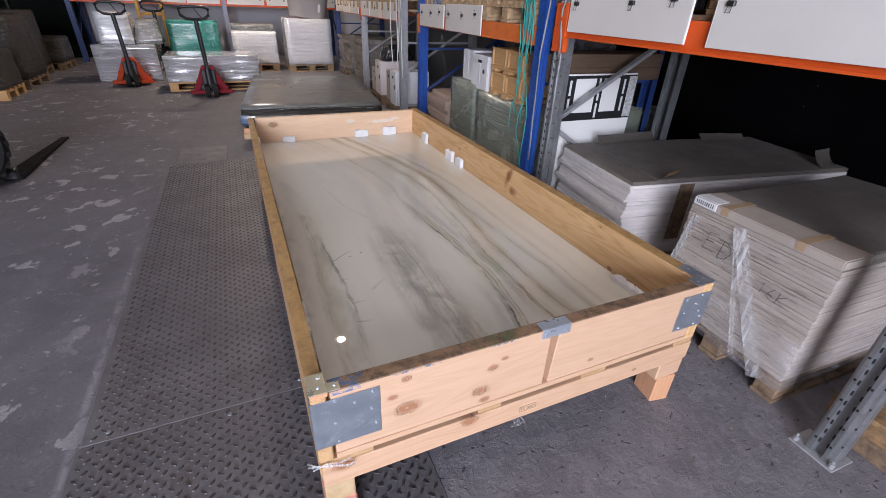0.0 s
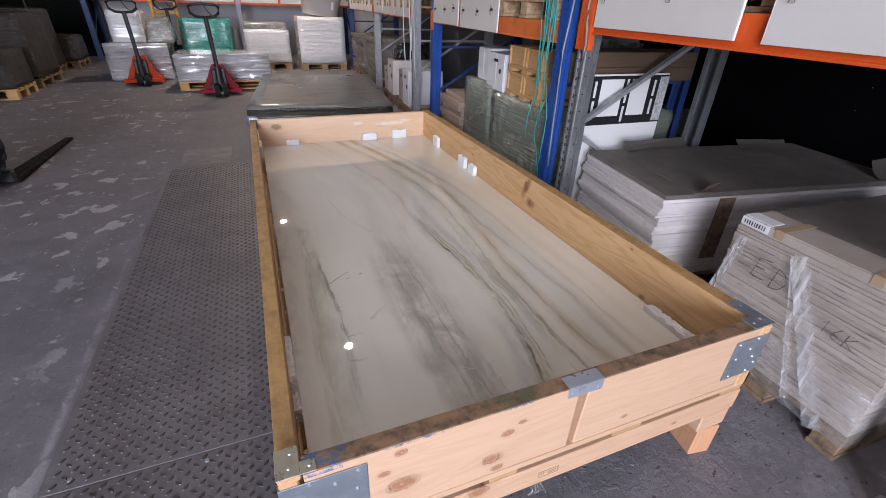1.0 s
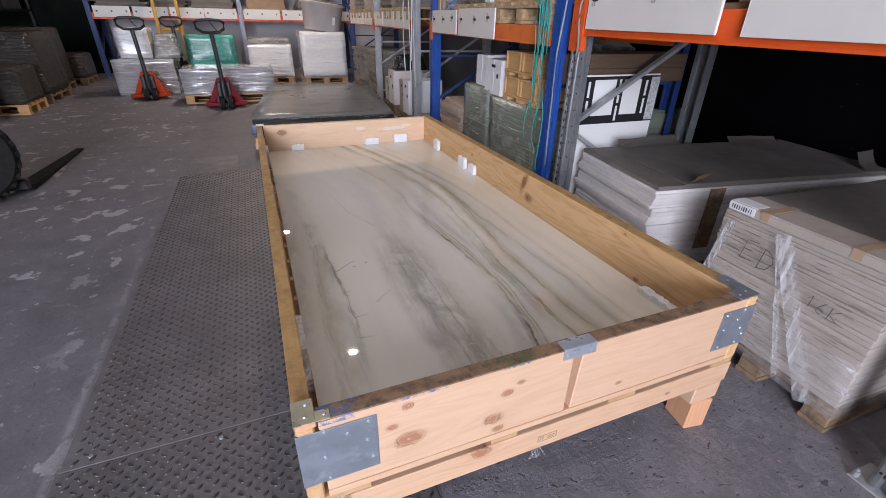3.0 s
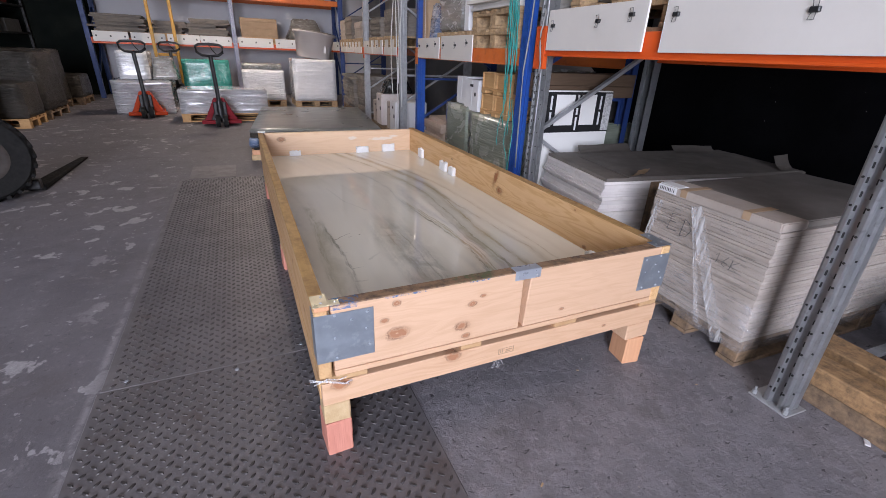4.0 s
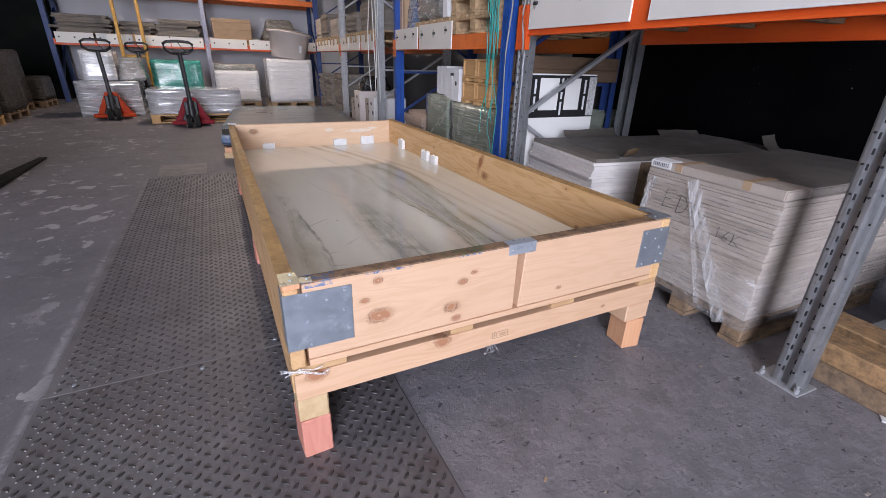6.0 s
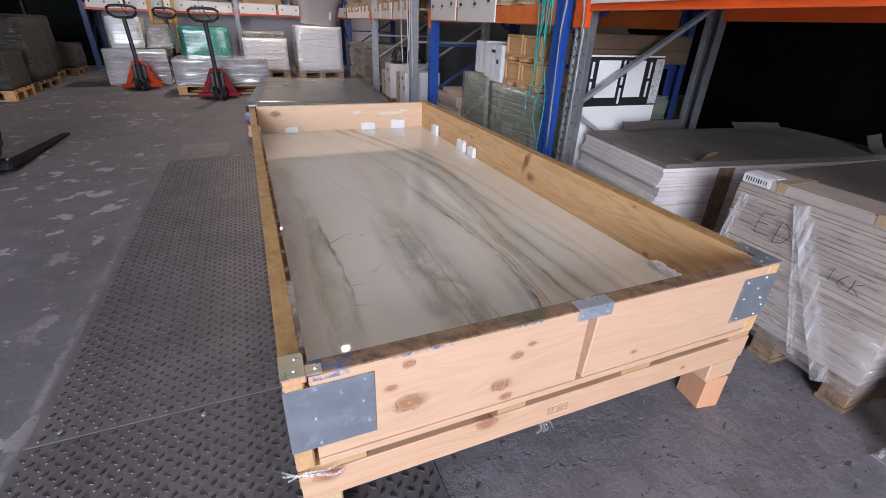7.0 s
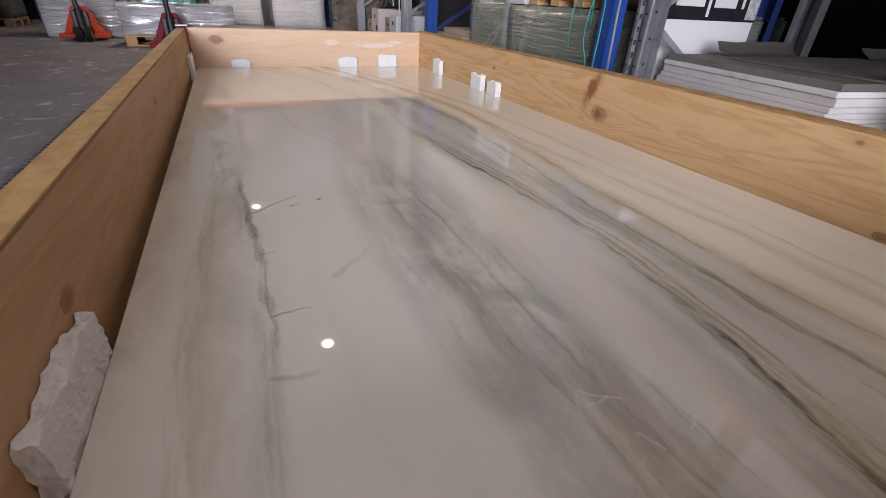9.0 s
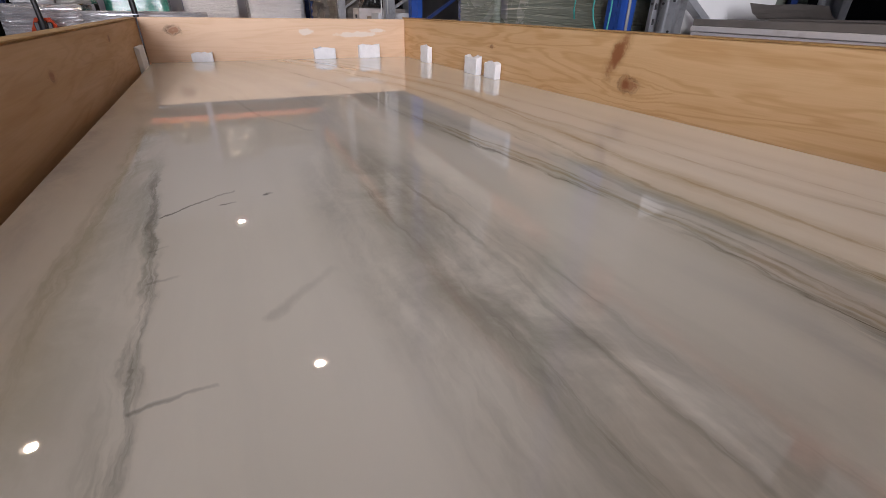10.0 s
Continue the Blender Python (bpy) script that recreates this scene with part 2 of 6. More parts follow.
def marble_mat():
    """Polished off-white slab; its veins run lengthwise and swing aside towards the far end."""
    n = Nodes("polished_marble")
    tc = n.add("TexCoord")
    sep = n.add("SeparateXYZ")
    n.put(sep.inputs[0], tc.outputs["Object"])
    x, y, z = sep.outputs
    swing = n.math("MULTIPLY", n.math("POWER", n.math("MAXIMUM", n.math("SUBTRACT", y, 1.7), 0.0), 1.5), 0.21)
    w = n.math("ADD", x, swing)
    yc = n.math("MINIMUM", y, 1.8)
    base = n.add("CombineXYZ")
    n.put(base.inputs[0], w)
    n.put(base.inputs[1], n.math("MULTIPLY", y, 0.45))
    p = base.outputs[0]
    n1, n2, n3 = n.noise(p, 2.6, 4, 0.55), n.noise(p, 9, 5, 0.6), n.noise(p, 38, 4, 0.65)
    w = n.math("ADD", w, n.math("MULTIPLY", n.math("SUBTRACT", n1, 0.5), 0.05))
    w = n.math("ADD", w, n.math("MULTIPLY", n.math("SUBTRACT", n2, 0.5), 0.045))
    w = n.math("ADD", w, n.math("MULTIPLY", n.math("SUBTRACT", n3, 0.5), 0.016))
    sv = n.add("CombineXYZ")
    n.put(sv.inputs[0], n.math("MULTIPLY", w, 16))
    n.put(sv.inputs[1], n.math("MULTIPLY", y, 1.1))
    streak, streak2 = n.noise(sv.outputs[0], 1.0, 5, 0.6), n.noise(sv.outputs[0], 3.2, 4, 0.6)
    streak3 = n.noise(sv.outputs[0], 7.0, 4, 0.7)
    patch = n.noise(p, 1.7, 3)
    mot_v = n.add("CombineXYZ")
    n.put(mot_v.inputs[0], n.math("MULTIPLY", w, 9))
    n.put(mot_v.inputs[1], n.math("MULTIPLY", y, 4.5))
    mottle = n.noise(mot_v.outputs[0], 1.0, 6, 0.65, 0.6)

    def course(points, degree=3):
        """The line of a vein: w as a polynomial in y through a few places (y, w)."""
        k = np.polyfit([q[0] for q in points], [q[1] for q in points], min(degree, len(points) - 1))
        out = float(k[0])
        for c_ in k[1:]:
            out = n.math("MULTIPLY_ADD", yc, out, float(c_))
        return out

    def stretch_of(y0, y1, soft=0.18):
        return n.math("MULTIPLY", n.span(y, y0 - soft, y0 + soft, 0, 1, True), n.span(y, y1 - soft, y1 + soft, 1, 0, True))

    main = course(((0.08, 0.76), (0.21, 0.79), (0.30, 0.81), (0.42, 0.83), (0.55, 0.855), (0.72, 0.86), (0.86, 0.85), (1.03, 0.825), (1.18, 0.812), (1.44, 0.80), (1.67, 0.785), (1.8, 0.80)), 4)
    body = course(((0.2, 0.575), (0.33, 0.57), (0.5, 0.56), (0.7, 0.55), (0.9, 0.545), (1.1, 0.55), (1.5, 0.57), (1.8, 0.60)), 2)
    olive = course(((0.08, 0.975), (0.24, 0.965), (0.42, 0.945), (0.62, 0.955), (0.85, 0.975), (1.1, 0.985), (1.5, 0.99), (1.8, 1.0)), 3)
    tan = course(((0.2, 1.06), (0.4, 1.05), (0.6, 1.035), (0.9, 1.03), (1.12, 1.056), (1.39, 1.08), (1.8, 1.10)), 3)
    rim = course(((0.2, 1.16), (0.36, 1.16), (0.62, 1.165), (1.03, 1.135), (1.4, 1.10), (1.8, 1.12)), 3)
    edge = course(((0.2, 1.215), (0.5, 1.245), (0.72, 1.24), (1.0, 1.21), (1.4, 1.2), (1.8, 1.2)), 2)
    crack = course(((0.1, 0.225), (0.4, 0.23), (0.6, 0.242), (0.8, 0.242), (0.95, 0.235), (1.07, 0.247), (1.2, 0.22), (1.5, 0.20), (1.8, 0.2)), 3)
    moss = course(((0.2, 0.14), (0.54, 0.148), (0.8, 0.165), (1.0, 0.168), (1.16, 0.168), (1.39, 0.19), (1.56, 0.155), (1.8, 0.14)), 3)

    c = n.mix(n.span(patch, 0.35, 0.7), (0.785, 0.743, 0.64), (0.705, 0.658, 0.54))
    c = n.mix(n.span(streak, 0.5, 0.75, 0, 0.16), c, (0.54, 0.52, 0.46))
    # broad cloudy bands: line, shift, half width, strength, colour, from, to, share of streak
    # first row greys the left edge, partly painting in the side board's reflection
    for line_, off, hw, s_, col, y0, y1, sh in (
            (moss, -0.11, 0.085, 0.75, (0.43, 0.405, 0.385), -1, 4, 0.1), (moss, 0.02, 0.05, 0.6, (0.50, 0.46, 0.32), -1, 1.6, 0.2), (crack, -0.03, 0.07, 0.4, (0.45, 0.425, 0.34), -1, 4, 0.25),
            (body, 0.0, 0.135, 0.95, (0.32, 0.30, 0.235), -1, 1.18, 0.5), (body, 0.05, 0.10, 0.8, (0.34, 0.315, 0.26), -1, 1.05, 0.6), (body, -0.085, 0.05, 0.7, (0.38, 0.36, 0.30), -1, 1.1, 0.4),
            (body, 0.0, 0.10, 0.25, (0.45, 0.44, 0.40), 1.1, 4, 0.6), (body, 0.13, 0.06, 0.3, (0.5, 0.47, 0.38), -1, 4, 0.5),
            (main, 0.01, 0.055, 0.8, (0.36, 0.32, 0.20), -1, 1.4, 0.6), (main, 0.0, 0.06, 0.35, (0.45, 0.43, 0.37), 1.3, 4, 0.6), (main, -0.045, 0.05, 0.75, (0.36, 0.355, 0.34), -1, 0.5, 0.6), (main, 0.075, 0.05, 0.55, (0.40, 0.385, 0.36), -1, 1.9, 0.7),
            (olive, -0.01, 0.06, 0.75, (0.37, 0.325, 0.20), -1, 4, 0.6), (tan, 0.0, 0.05, 0.7, (0.43, 0.345, 0.20), -1, 4, 0.6), (rim, 0.0, 0.04, 0.45, (0.47, 0.40, 0.29), -1, 4, 0.7), (edge, 0.0, 0.03, 0.5, (0.46, 0.385, 0.28), -1, 4, 0.7), (edge, 0.09, 0.05, 0.25, (0.55, 0.47, 0.36), -1, 4, 0.6)):
        d = n.math("ABSOLUTE", n.math("SUBTRACT", w, n.math("ADD", line_, off)))
        m = n.math("MULTIPLY", n.span(d, 0, hw, 1, 0, True), n.math("ADD", n.math("MULTIPLY", n.span(streak, 0.36, 0.62), sh), n.math("MULTIPLY", n.span(mottle, 0.38, 0.62), 1.05 - sh)))
        if y0 > 0 or y1 < 3:
            m = n.math("MULTIPLY", m, stretch_of(y0, y1))
        c = n.mix(n.math("MULTIPLY", m, s_, clamp=True), c, col)
    # narrow veins broken into strands: line, shift, half width, strength, colour, from, to, threshold
    for line_, off, hw, s_, col, y0, y1, lo in (
            (crack, 0.0, 0.010, 0.7, (0.14, 0.135, 0.10), 0.55, 1.16, 0.37), (crack, -0.008, 0.024, 0.4, (0.29, 0.28, 0.21), 0.3, 1.25, 0.40), (moss, 0.0, 0.026, 0.4, (0.33, 0.305, 0.19), 0.2, 1.55, 0.38),
            (main, 0.0, 0.010, 0.9, (0.13, 0.105, 0.055), -1, 1.25, 0.36), (main, 0.016, 0.010, 0.6, (0.33, 0.255, 0.13), -1, 1.5, 0.36), (main, 0.034, 0.007, 0.6, (0.24, 0.195, 0.10), -1, 1.3, 0.38), (main, -0.012, 0.014, 0.6, (0.22, 0.21, 0.185), -1, 0.5, 0.36), (main, 0.0, 0.012, 0.4, (0.36, 0.345, 0.29), 1.3, 4, 0.44),
            (olive, 0.0, 0.014, 0.75, (0.20, 0.165, 0.075), -1, 0.55, 0.37), (olive, 0.0, 0.008, 0.55, (0.27, 0.24, 0.15), 0.5, 4, 0.40), (olive, -0.045, 0.008, 0.4, (0.32, 0.30, 0.24), -1, 1.4, 0.42),
            (tan, 0.0, 0.010, 0.55, (0.32, 0.235, 0.115), -1, 4, 0.40), (rim, 0.0, 0.012, 0.4, (0.38, 0.29, 0.17), -1, 4, 0.42), (edge, 0.0, 0.009, 0.4, (0.38, 0.29, 0.18), -1, 4, 0.42),
            (body, -0.02, 0.012, 0.5, (0.22, 0.205, 0.155), -1, 1.0, 0.43), (body, 0.04, 0.010, 0.45, (0.22, 0.205, 0.155), -1, 1.0, 0.43), (body, 0.09, 0.009, 0.4, (0.25, 0.235, 0.18), -1, 0.95, 0.43)):
        d = n.math("ABSOLUTE", n.math("SUBTRACT", w, n.math("ADD", line_, off)))
        m = n.math("MULTIPLY", n.span(d, hw * 0.1, hw, 1, 0, True), n.math("MULTIPLY", n.span(streak2, lo, lo + 0.14), n.span(streak3, 0.36, 0.56, 0.25, 1.0)))
        if y0 > 0 or y1 < 3:
            m = n.math("MULTIPLY", m, stretch_of(y0, y1, 0.08))
        c = n.mix(n.math("MULTIPLY", m, s_), c, col)
    # hairline cracks that leave the left vein, and two that cross the pale field
    wx, wy = n.math("ADD", x, n.math("MULTIPLY", n.math("SUBTRACT", n3, 0.5), 0.02)), n.math("ADD", y, n.math("MULTIPLY", n.math("SUBTRACT", n2, 0.5), 0.05))
    for x0, y0, x1, y1, hw, s_ in ((0.245, 0.975, 0.335, 1.05, 0.0022, 0.75), (0.25, 0.615, 0.305, 0.625, 0.002, 0.5), (0.245, 0.795, 0.268, 0.80, 0.002, 0.35), (0.24, 0.87, 0.258, 0.875, 0.002, 0.3),
                                   (0.35, 0.69, 0.42, 0.76, 0.005, 0.2), (0.318, 0.995, 0.334, 1.0, 0.0025, 0.6), (0.38, 1.018, 0.386, 1.022, 0.003, 0.8), (0.52, 1.40, 0.425, 1.60, 0.005, 0.14), (0.425, 1.60, 0.37, 1.95, 0.005, 0.14), (0.24, 0.50, 0.29, 0.49, 0.004, 0.3)):
        L2 = (x1 - x0) ** 2 + (y1 - y0) ** 2
        ax, ay = n.math("SUBTRACT", wx, x0), n.math("SUBTRACT", wy, y0)
        f = n.math("DIVIDE", n.math("ADD", n.math("MULTIPLY", ax, x1 - x0), n.math("MULTIPLY", ay, y1 - y0)), L2, clamp=True)
        ex, ey = n.math("SUBTRACT", ax, n.math("MULTIPLY", f, x1 - x0)), n.math("SUBTRACT", ay, n.math("MULTIPLY", f, y1 - y0))
        d = n.math("SQRT", n.math("ADD", n.math("MULTIPLY", ex, ex), n.math("MULTIPLY", ey, ey)))
        c = n.mix(n.math("MULTIPLY", n.span(d, hw * 0.4, hw * 1.6, 1, 0), n.math("MULTIPLY", n.span(f, 0.2, 1.0, 1.0, 0.4), s_)), c, (0.12, 0.11, 0.085))
    for x0, y0, x1, y1 in ((0.416, 0.326, 0.463, 0.322), (0.414, 0.31, 0.462, 0.308), (0.412, 0.296, 0.457, 0.291), (0.41, 0.282, 0.45, 0.278), (0.567, 0.355, 0.609, 0.325), (0.55, 0.314, 0.561, 0.348), (0.565, 0.33, 0.595, 0.335), (0.589, 0.279, 0.604, 0.258), (0.677, 0.272, 0.651, 0.262)):
        L2 = (x1 - x0) ** 2 + (y1 - y0) ** 2
        ax, ay = n.math("SUBTRACT", wx, x0), n.math("SUBTRACT", wy, y0)
        f = n.math("DIVIDE", n.math("ADD", n.math("MULTIPLY", ax, x1 - x0), n.math("MULTIPLY", ay, y1 - y0)), L2, clamp=True)
        ex, ey = n.math("SUBTRACT", ax, n.math("MULTIPLY", f, x1 - x0)), n.math("SUBTRACT", ay, n.math("MULTIPLY", f, y1 - y0))
        d = n.math("SQRT", n.math("ADD", n.math("MULTIPLY", ex, ex), n.math("MULTIPLY", ey, ey)))
        c = n.mix(n.math("MULTIPLY", n.span(d, 0.0006, 0.003, 1, 0), 0.35), c, (0.78, 0.76, 0.70))
    smear = n.noise(tc.outputs["Object"], 7, 5, 0.7)
    return n.finish(c, n.span(smear, 0.52, 0.78, 0.002, 0.012), 0, 0, 0.66)


def concrete_mat():
    """Worn violet-grey concrete: pale flaked patches in the aisle, pits and scrapes by the rack."""
    n = Nodes("worn_concrete")
    v = n.coords(shift=False)
    sep = n.add("SeparateXYZ")
    n.put(sep.inputs[0], v)
    big, mid, fine = n.noise(v, 0.7, 5), n.noise(v, 5, 6, 0.65), n.noise(v, 60, 4, 0.7)
    c = n.mix(n.span(mid, 0.35, 0.68), (0.114, 0.107, 0.122), (0.182, 0.172, 0.190))
    c = n.mix(n.span(big, 0.4, 0.65, 0, 0.55), c, (0.15, 0.138, 0.145))
    c = n.mix(n.span(n.noise(v, 1.7, 6, 0.65, 0.5), 0.48, 0.66, 0, 0.5), c, (0.088, 0.081, 0.088))
    west = n.span(n.math("ADD", sep.outputs[0], n.math("MULTIPLY", mid, 0.1)), -0.80, -0.70, 1, 0)
    flake_v = n.add("VectorMath", operation="MULTIPLY")
    n.put(flake_v.inputs[0], v)
    flake_v.inputs[1].default_value = (5.6, 4.6, 1)
    flake = n.noise(flake_v.outputs[0], 1.0, 4, 0.55, 0.3)
    zone = n.math("MULTIPLY", west, n.span(n.noise(v, 0.9, 2), 0.40, 0.53))
    flake2 = n.noise(flake_v.outputs[0], 2.3, 4, 0.55, 0.3)
    fl = n.math("MAXIMUM", n.math("MULTIPLY", n.span(flake, 0.60, 0.62), zone), n.math("MULTIPLY", n.span(flake2, 0.655, 0.675, 0, 0.85), west))
    c = n.mix(n.math("MULTIPLY", fl, n.span(fine, 0.35, 0.65, 0.55, 0.9)), c, (0.42, 0.405, 0.415))
    # cement strip along the steel plates
    strip = n.math("MULTIPLY", n.span(n.math("ABSOLUTE", n.math("ADD", sep.outputs[0], 0.81)), 0.003, 0.022, 1, 0), n.span(sep.outputs[1], 1.2, 2.6, 1, 0))
    c = n.mix(n.math("MULTIPLY", strip, n.span(n.noise(v, 8, 5, 0.7), 0.45, 0.58, 0.1, 0.7)), c, (0.30, 0.285, 0.295))
    grit = n.noise(v, 34, 4, 0.8)
    scuff = n.noise(v, 13, 6, 0.75, 0.2)
    c = n.mix(n.span(scuff, 0.55, 0.70, 0, 0.5), c, (0.29, 0.272, 0.285))
    east = n.span(n.math("ADD", sep.outputs[0], n.math("MULTIPLY", mid, 0.1)), 0.38, 0.5)
    # skin worn off by the rack: pale scraped plateaus with dark ragged rims, and small pits
    skin = n.noise(v, 9.5, 7, 0.72, 0.15)
    c = n.mix(n.math("MULTIPLY", east, n.span(skin, 0.42, 0.60, 0.28, 0.55)), c, (0.285, 0.268, 0.285))
    lip = n.span(n.math("ABSOLUTE", n.math("SUBTRACT", skin, 0.515)), 0.0, 0.008, 1, 0)
    c = n.mix(n.math("MULTIPLY", n.math("MULTIPLY", lip, east), n.span(scuff, 0.43, 0.58, 0.0, 0.7)), c, (0.40, 0.36, 0.38))
    lip2 = n.span(n.math("ABSOLUTE", n.math("SUBTRACT", skin, 0.50)), 0.0, 0.005, 1, 0)
    c = n.mix(n.math("MULTIPLY", n.math("MULTIPLY", lip2, east), n.span(scuff, 0.46, 0.60, 0.6, 0.0)), c, (0.05, 0.046, 0.05))
    pit_v = n.add("VectorMath", operation="MULTIPLY")
    n.put(pit_v.inputs[0], v)
    pit_v.inputs[1].default_value = (1.0, 1.7, 1)
    pit = n.noise(pit_v.outputs[0], 26, 3, 0.6, 0.6)
    pits = n.math("MULTIPLY", n.span(pit, 0.635, 0.67), n.span(east, 0, 1, 0.35, 1.0))
    c = n.mix(n.math("MULTIPLY", pits, 0.8), c, (0.035, 0.032, 0.035))
    c = n.mix(n.span(grit, 0.60, 0.70, 0, 0.4), c, (0.07, 0.064, 0.068))
    c = n.mix(n.span(n.noise(v, 24, 5, 0.75), 0.62, 0.68, 0, 0.5), c, (0.34, 0.325, 0.335))
    c = n.mix(n.span(n.noise(v, 2.2, 5, 0.7), 0.56, 0.7, 0, 0.4), c, (0.10, 0.085, 0.082))
    h = n.math("ADD", n.math("MULTIPLY", mid, 0.4), n.math("MULTIPLY", fine, 0.3))
    h = n.math("ADD", h, n.math("ADD", n.math("MULTIPLY", scuff, 0.3), n.math("MULTIPLY", grit, 0.25)))
    h = n.math("ADD", h, n.math("MULTIPLY", n.math("MULTIPLY", n.span(skin, 0.47, 0.55), 0.25), east))
    n.bump(n.math("SUBTRACT", h, n.math("MULTIPLY", pits, 0.6)), 0.7, 0.009)
    return n.finish(c, n.span(mid, 0.3, 0.7, 0.5, 0.78))


MARBLE, CONCRETE = marble_mat(), concrete_mat()
PLATE = surf("chequer_plate_steel", (0.098, 0.09, 0.095), (0.182, 0.169, 0.175), 0.48, 0.1, 3.4, 60, 0.35, grime=(0.085, 0.066, 0.062))
# rubbed tops coloured dark, in place of the dark roof they would mirror
STUD = surf("rubbed_steel_studs", (0.030, 0.026, 0.026), (0.075, 0.066, 0.066), 0.5, 0.15, 5, 90, 0.1)
FRONT_PINE = pine("front_board_pine", "x", ((0.256, 0.443, 0.030), (0.257, 0.556, 0.013), (0.216, 0.501, 0.011), (0.534, 0.497, 0.014), (0.495, 0.415, 0.022), (0.515, 0.372, 0.014), (0.572, 0.522, 0.009), (0.934, 0.393, 0.009)),
                  (0.66, 0.43, 0.285), (0.53, 0.315, 0.185), blue=((0.05, 0.13, 0.571, 0.6), (0.22, 0.36, 0.578, 0.588), (0.5, 0.6, 0.580, 0.588)))
RAIL_PINE = pine("rail_pine", "x", ((0.469, 0.296, 0.024), (0.066, 0.298, 0.026), (1.18, 0.26, 0.008)), (0.66, 0.425, 0.275), (0.50, 0.275, 0.15))
SIDE_PINE = pine("side_board_pine", "y", ((1.395, 0.548, 0.008), (1.328, 0.452, 0.030), (0.561, 0.562, 0.006), (0.45, 0.40, 0.012), (2.1, 0.5, 0.01)), (0.73, 0.475, 0.245), (0.54, 0.285, 0.105), scar=((1.385, 0.528, 0.03, 0.07, 0.45), (1.335, 0.45, 0.022, 0.018, 0.0)), figure=0.42)
LEFT_PINE = pine("left_board_pine", "y", ((0.62, 0.47, 0.016), (0.3, 0.42, 0.012), (1.55, 0.50, 0.012), (2.3, 0.53, 0.012)), (0.60, 0.375, 0.19), (0.41, 0.21, 0.08))
BACK_PINE = pine("back_board_pine", "x", ((0.187, 0.522, 0.028), (0.19, 0.375, 0.006)), (0.80, 0.57, 0.385), (0.66, 0.42, 0.245), pale=((0.83, 0.515, 0.05, 0.018), (1.12, 0.50, 0.14, 0.015), (1.25, 0.52, 0.05, 0.012)))
DIRTY_EDGE = pine("weathered_sawn_edge", "x", (), (0.30, 0.18, 0.10), (0.16, 0.085, 0.045), 0.75, (0.06, 0.04, 0.03), blue=((0.46, 0.62, 0.5, 0.7, (0.10, 0.115, 0.05)), (0.05, 0.14, 0.5, 0.7), (0.55, 0.72, 0.5, 0.586)))
SAWN_TOP = pine("sawn_board_top", "y", (), (0.50, 0.30, 0.11), (0.36, 0.2, 0.07), 0.7, (0.30, 0.165, 0.065))
DECK = pine("deck_plank_pine", "x", (), (0.55, 0.35, 0.18), (0.38, 0.2, 0.09), 0.7)
END_GRAIN = surf("pale_block_end_grain", (0.60, 0.44, 0.26), (0.45, 0.30, 0.15), 0.8, 0, 30, 160, 0.4, 0.003)
RED_BLOCK = pine("reddish_block_wood", "z", (), (0.62, 0.26, 0.19), (0.48, 0.17, 0.12), 0.65)
ORANGE_BLOCK = pine("orange_block_wood", "z", (), (0.68, 0.36, 0.20), (0.52, 0.24, 0.12), 0.65)
PALLET = pine("pallet_wood", "x", (), (0.52, 0.36, 0.20), (0.33, 0.2, 0.1), 0.75, (0.22, 0.15, 0.09))
PALLET_B = pine("orange_pallet_wood", "y", (), (0.60, 0.36, 0.16), (0.42, 0.22, 0.08), 0.7)
OLD_PALLET = pine("old_pallet_wood", "x", (), (0.30, 0.2, 0.12), (0.16, 0.1, 0.06), 0.8, (0.1, 0.07, 0.05))
GALV = surf("galvanised_steel", (0.35, 0.36, 0.375), (0.50, 0.51, 0.525), 0.4, 0.5, 12, 90, 0.08, grime=(0.26, 0.26, 0.265))
ZINC = surf("zinc_nail_plate", (0.25, 0.28, 0.32), (0.36, 0.40, 0.45), 0.42, 0.6, 9, 60, 0.12, grime=(0.48, 0.52, 0.56))
BRIGHT_ZINC = surf("bright_zinc", (0.42, 0.46, 0.52), (0.56, 0.60, 0.66), 0.36, 0.6, 12, 60, 0.1)
BLUE = surf("blue_rack_paint", (0.01, 0.055, 0.27), (0.018, 0.085, 0.36), 0.4, 0, 5, 60, 0.08, grime=(0.02, 0.04, 0.12))
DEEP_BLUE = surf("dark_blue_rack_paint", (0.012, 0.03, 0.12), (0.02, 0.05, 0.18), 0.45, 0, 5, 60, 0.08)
SPECK = surf("chipped_blue_white_paint", (0.05, 0.09, 0.25), (0.55, 0.55, 0.6), 0.5, 0, 40, 90, 0.1)
ORANGE = surf("orange_beam_paint", (0.62, 0.13, 0.02), (0.72, 0.18, 0.035), 0.45, 0, 4, 60, 0.06, grime=(0.4, 0.09, 0.03))
RED_ORANGE = surf("red_orange_beam_paint", (0.66, 0.08, 0.012), (0.78, 0.12, 0.02), 0.42, 0, 4, 60, 0.06)
PANEL = surf("pale_tile_sample", (0.62, 0.59, 0.55), (0.69, 0.66, 0.62), 0.45, 0, 2, 40, 0.04)
PANEL_EDGE = surf("white_tile_edge", (0.82, 0.81, 0.79), (0.88, 0.87, 0.85), 0.6)
BLACK = surf("black_plastic", (0.012, 0.012, 0.013), (0.025, 0.025, 0.027), 0.4, 0, 20, 90, 0.1)
CHROME = surf("clip_wire_steel", (0.10, 0.10, 0.10), (0.16, 0.16, 0.16), 0.3, 0.8)
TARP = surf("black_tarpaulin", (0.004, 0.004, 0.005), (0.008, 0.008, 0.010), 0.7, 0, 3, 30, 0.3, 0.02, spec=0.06)
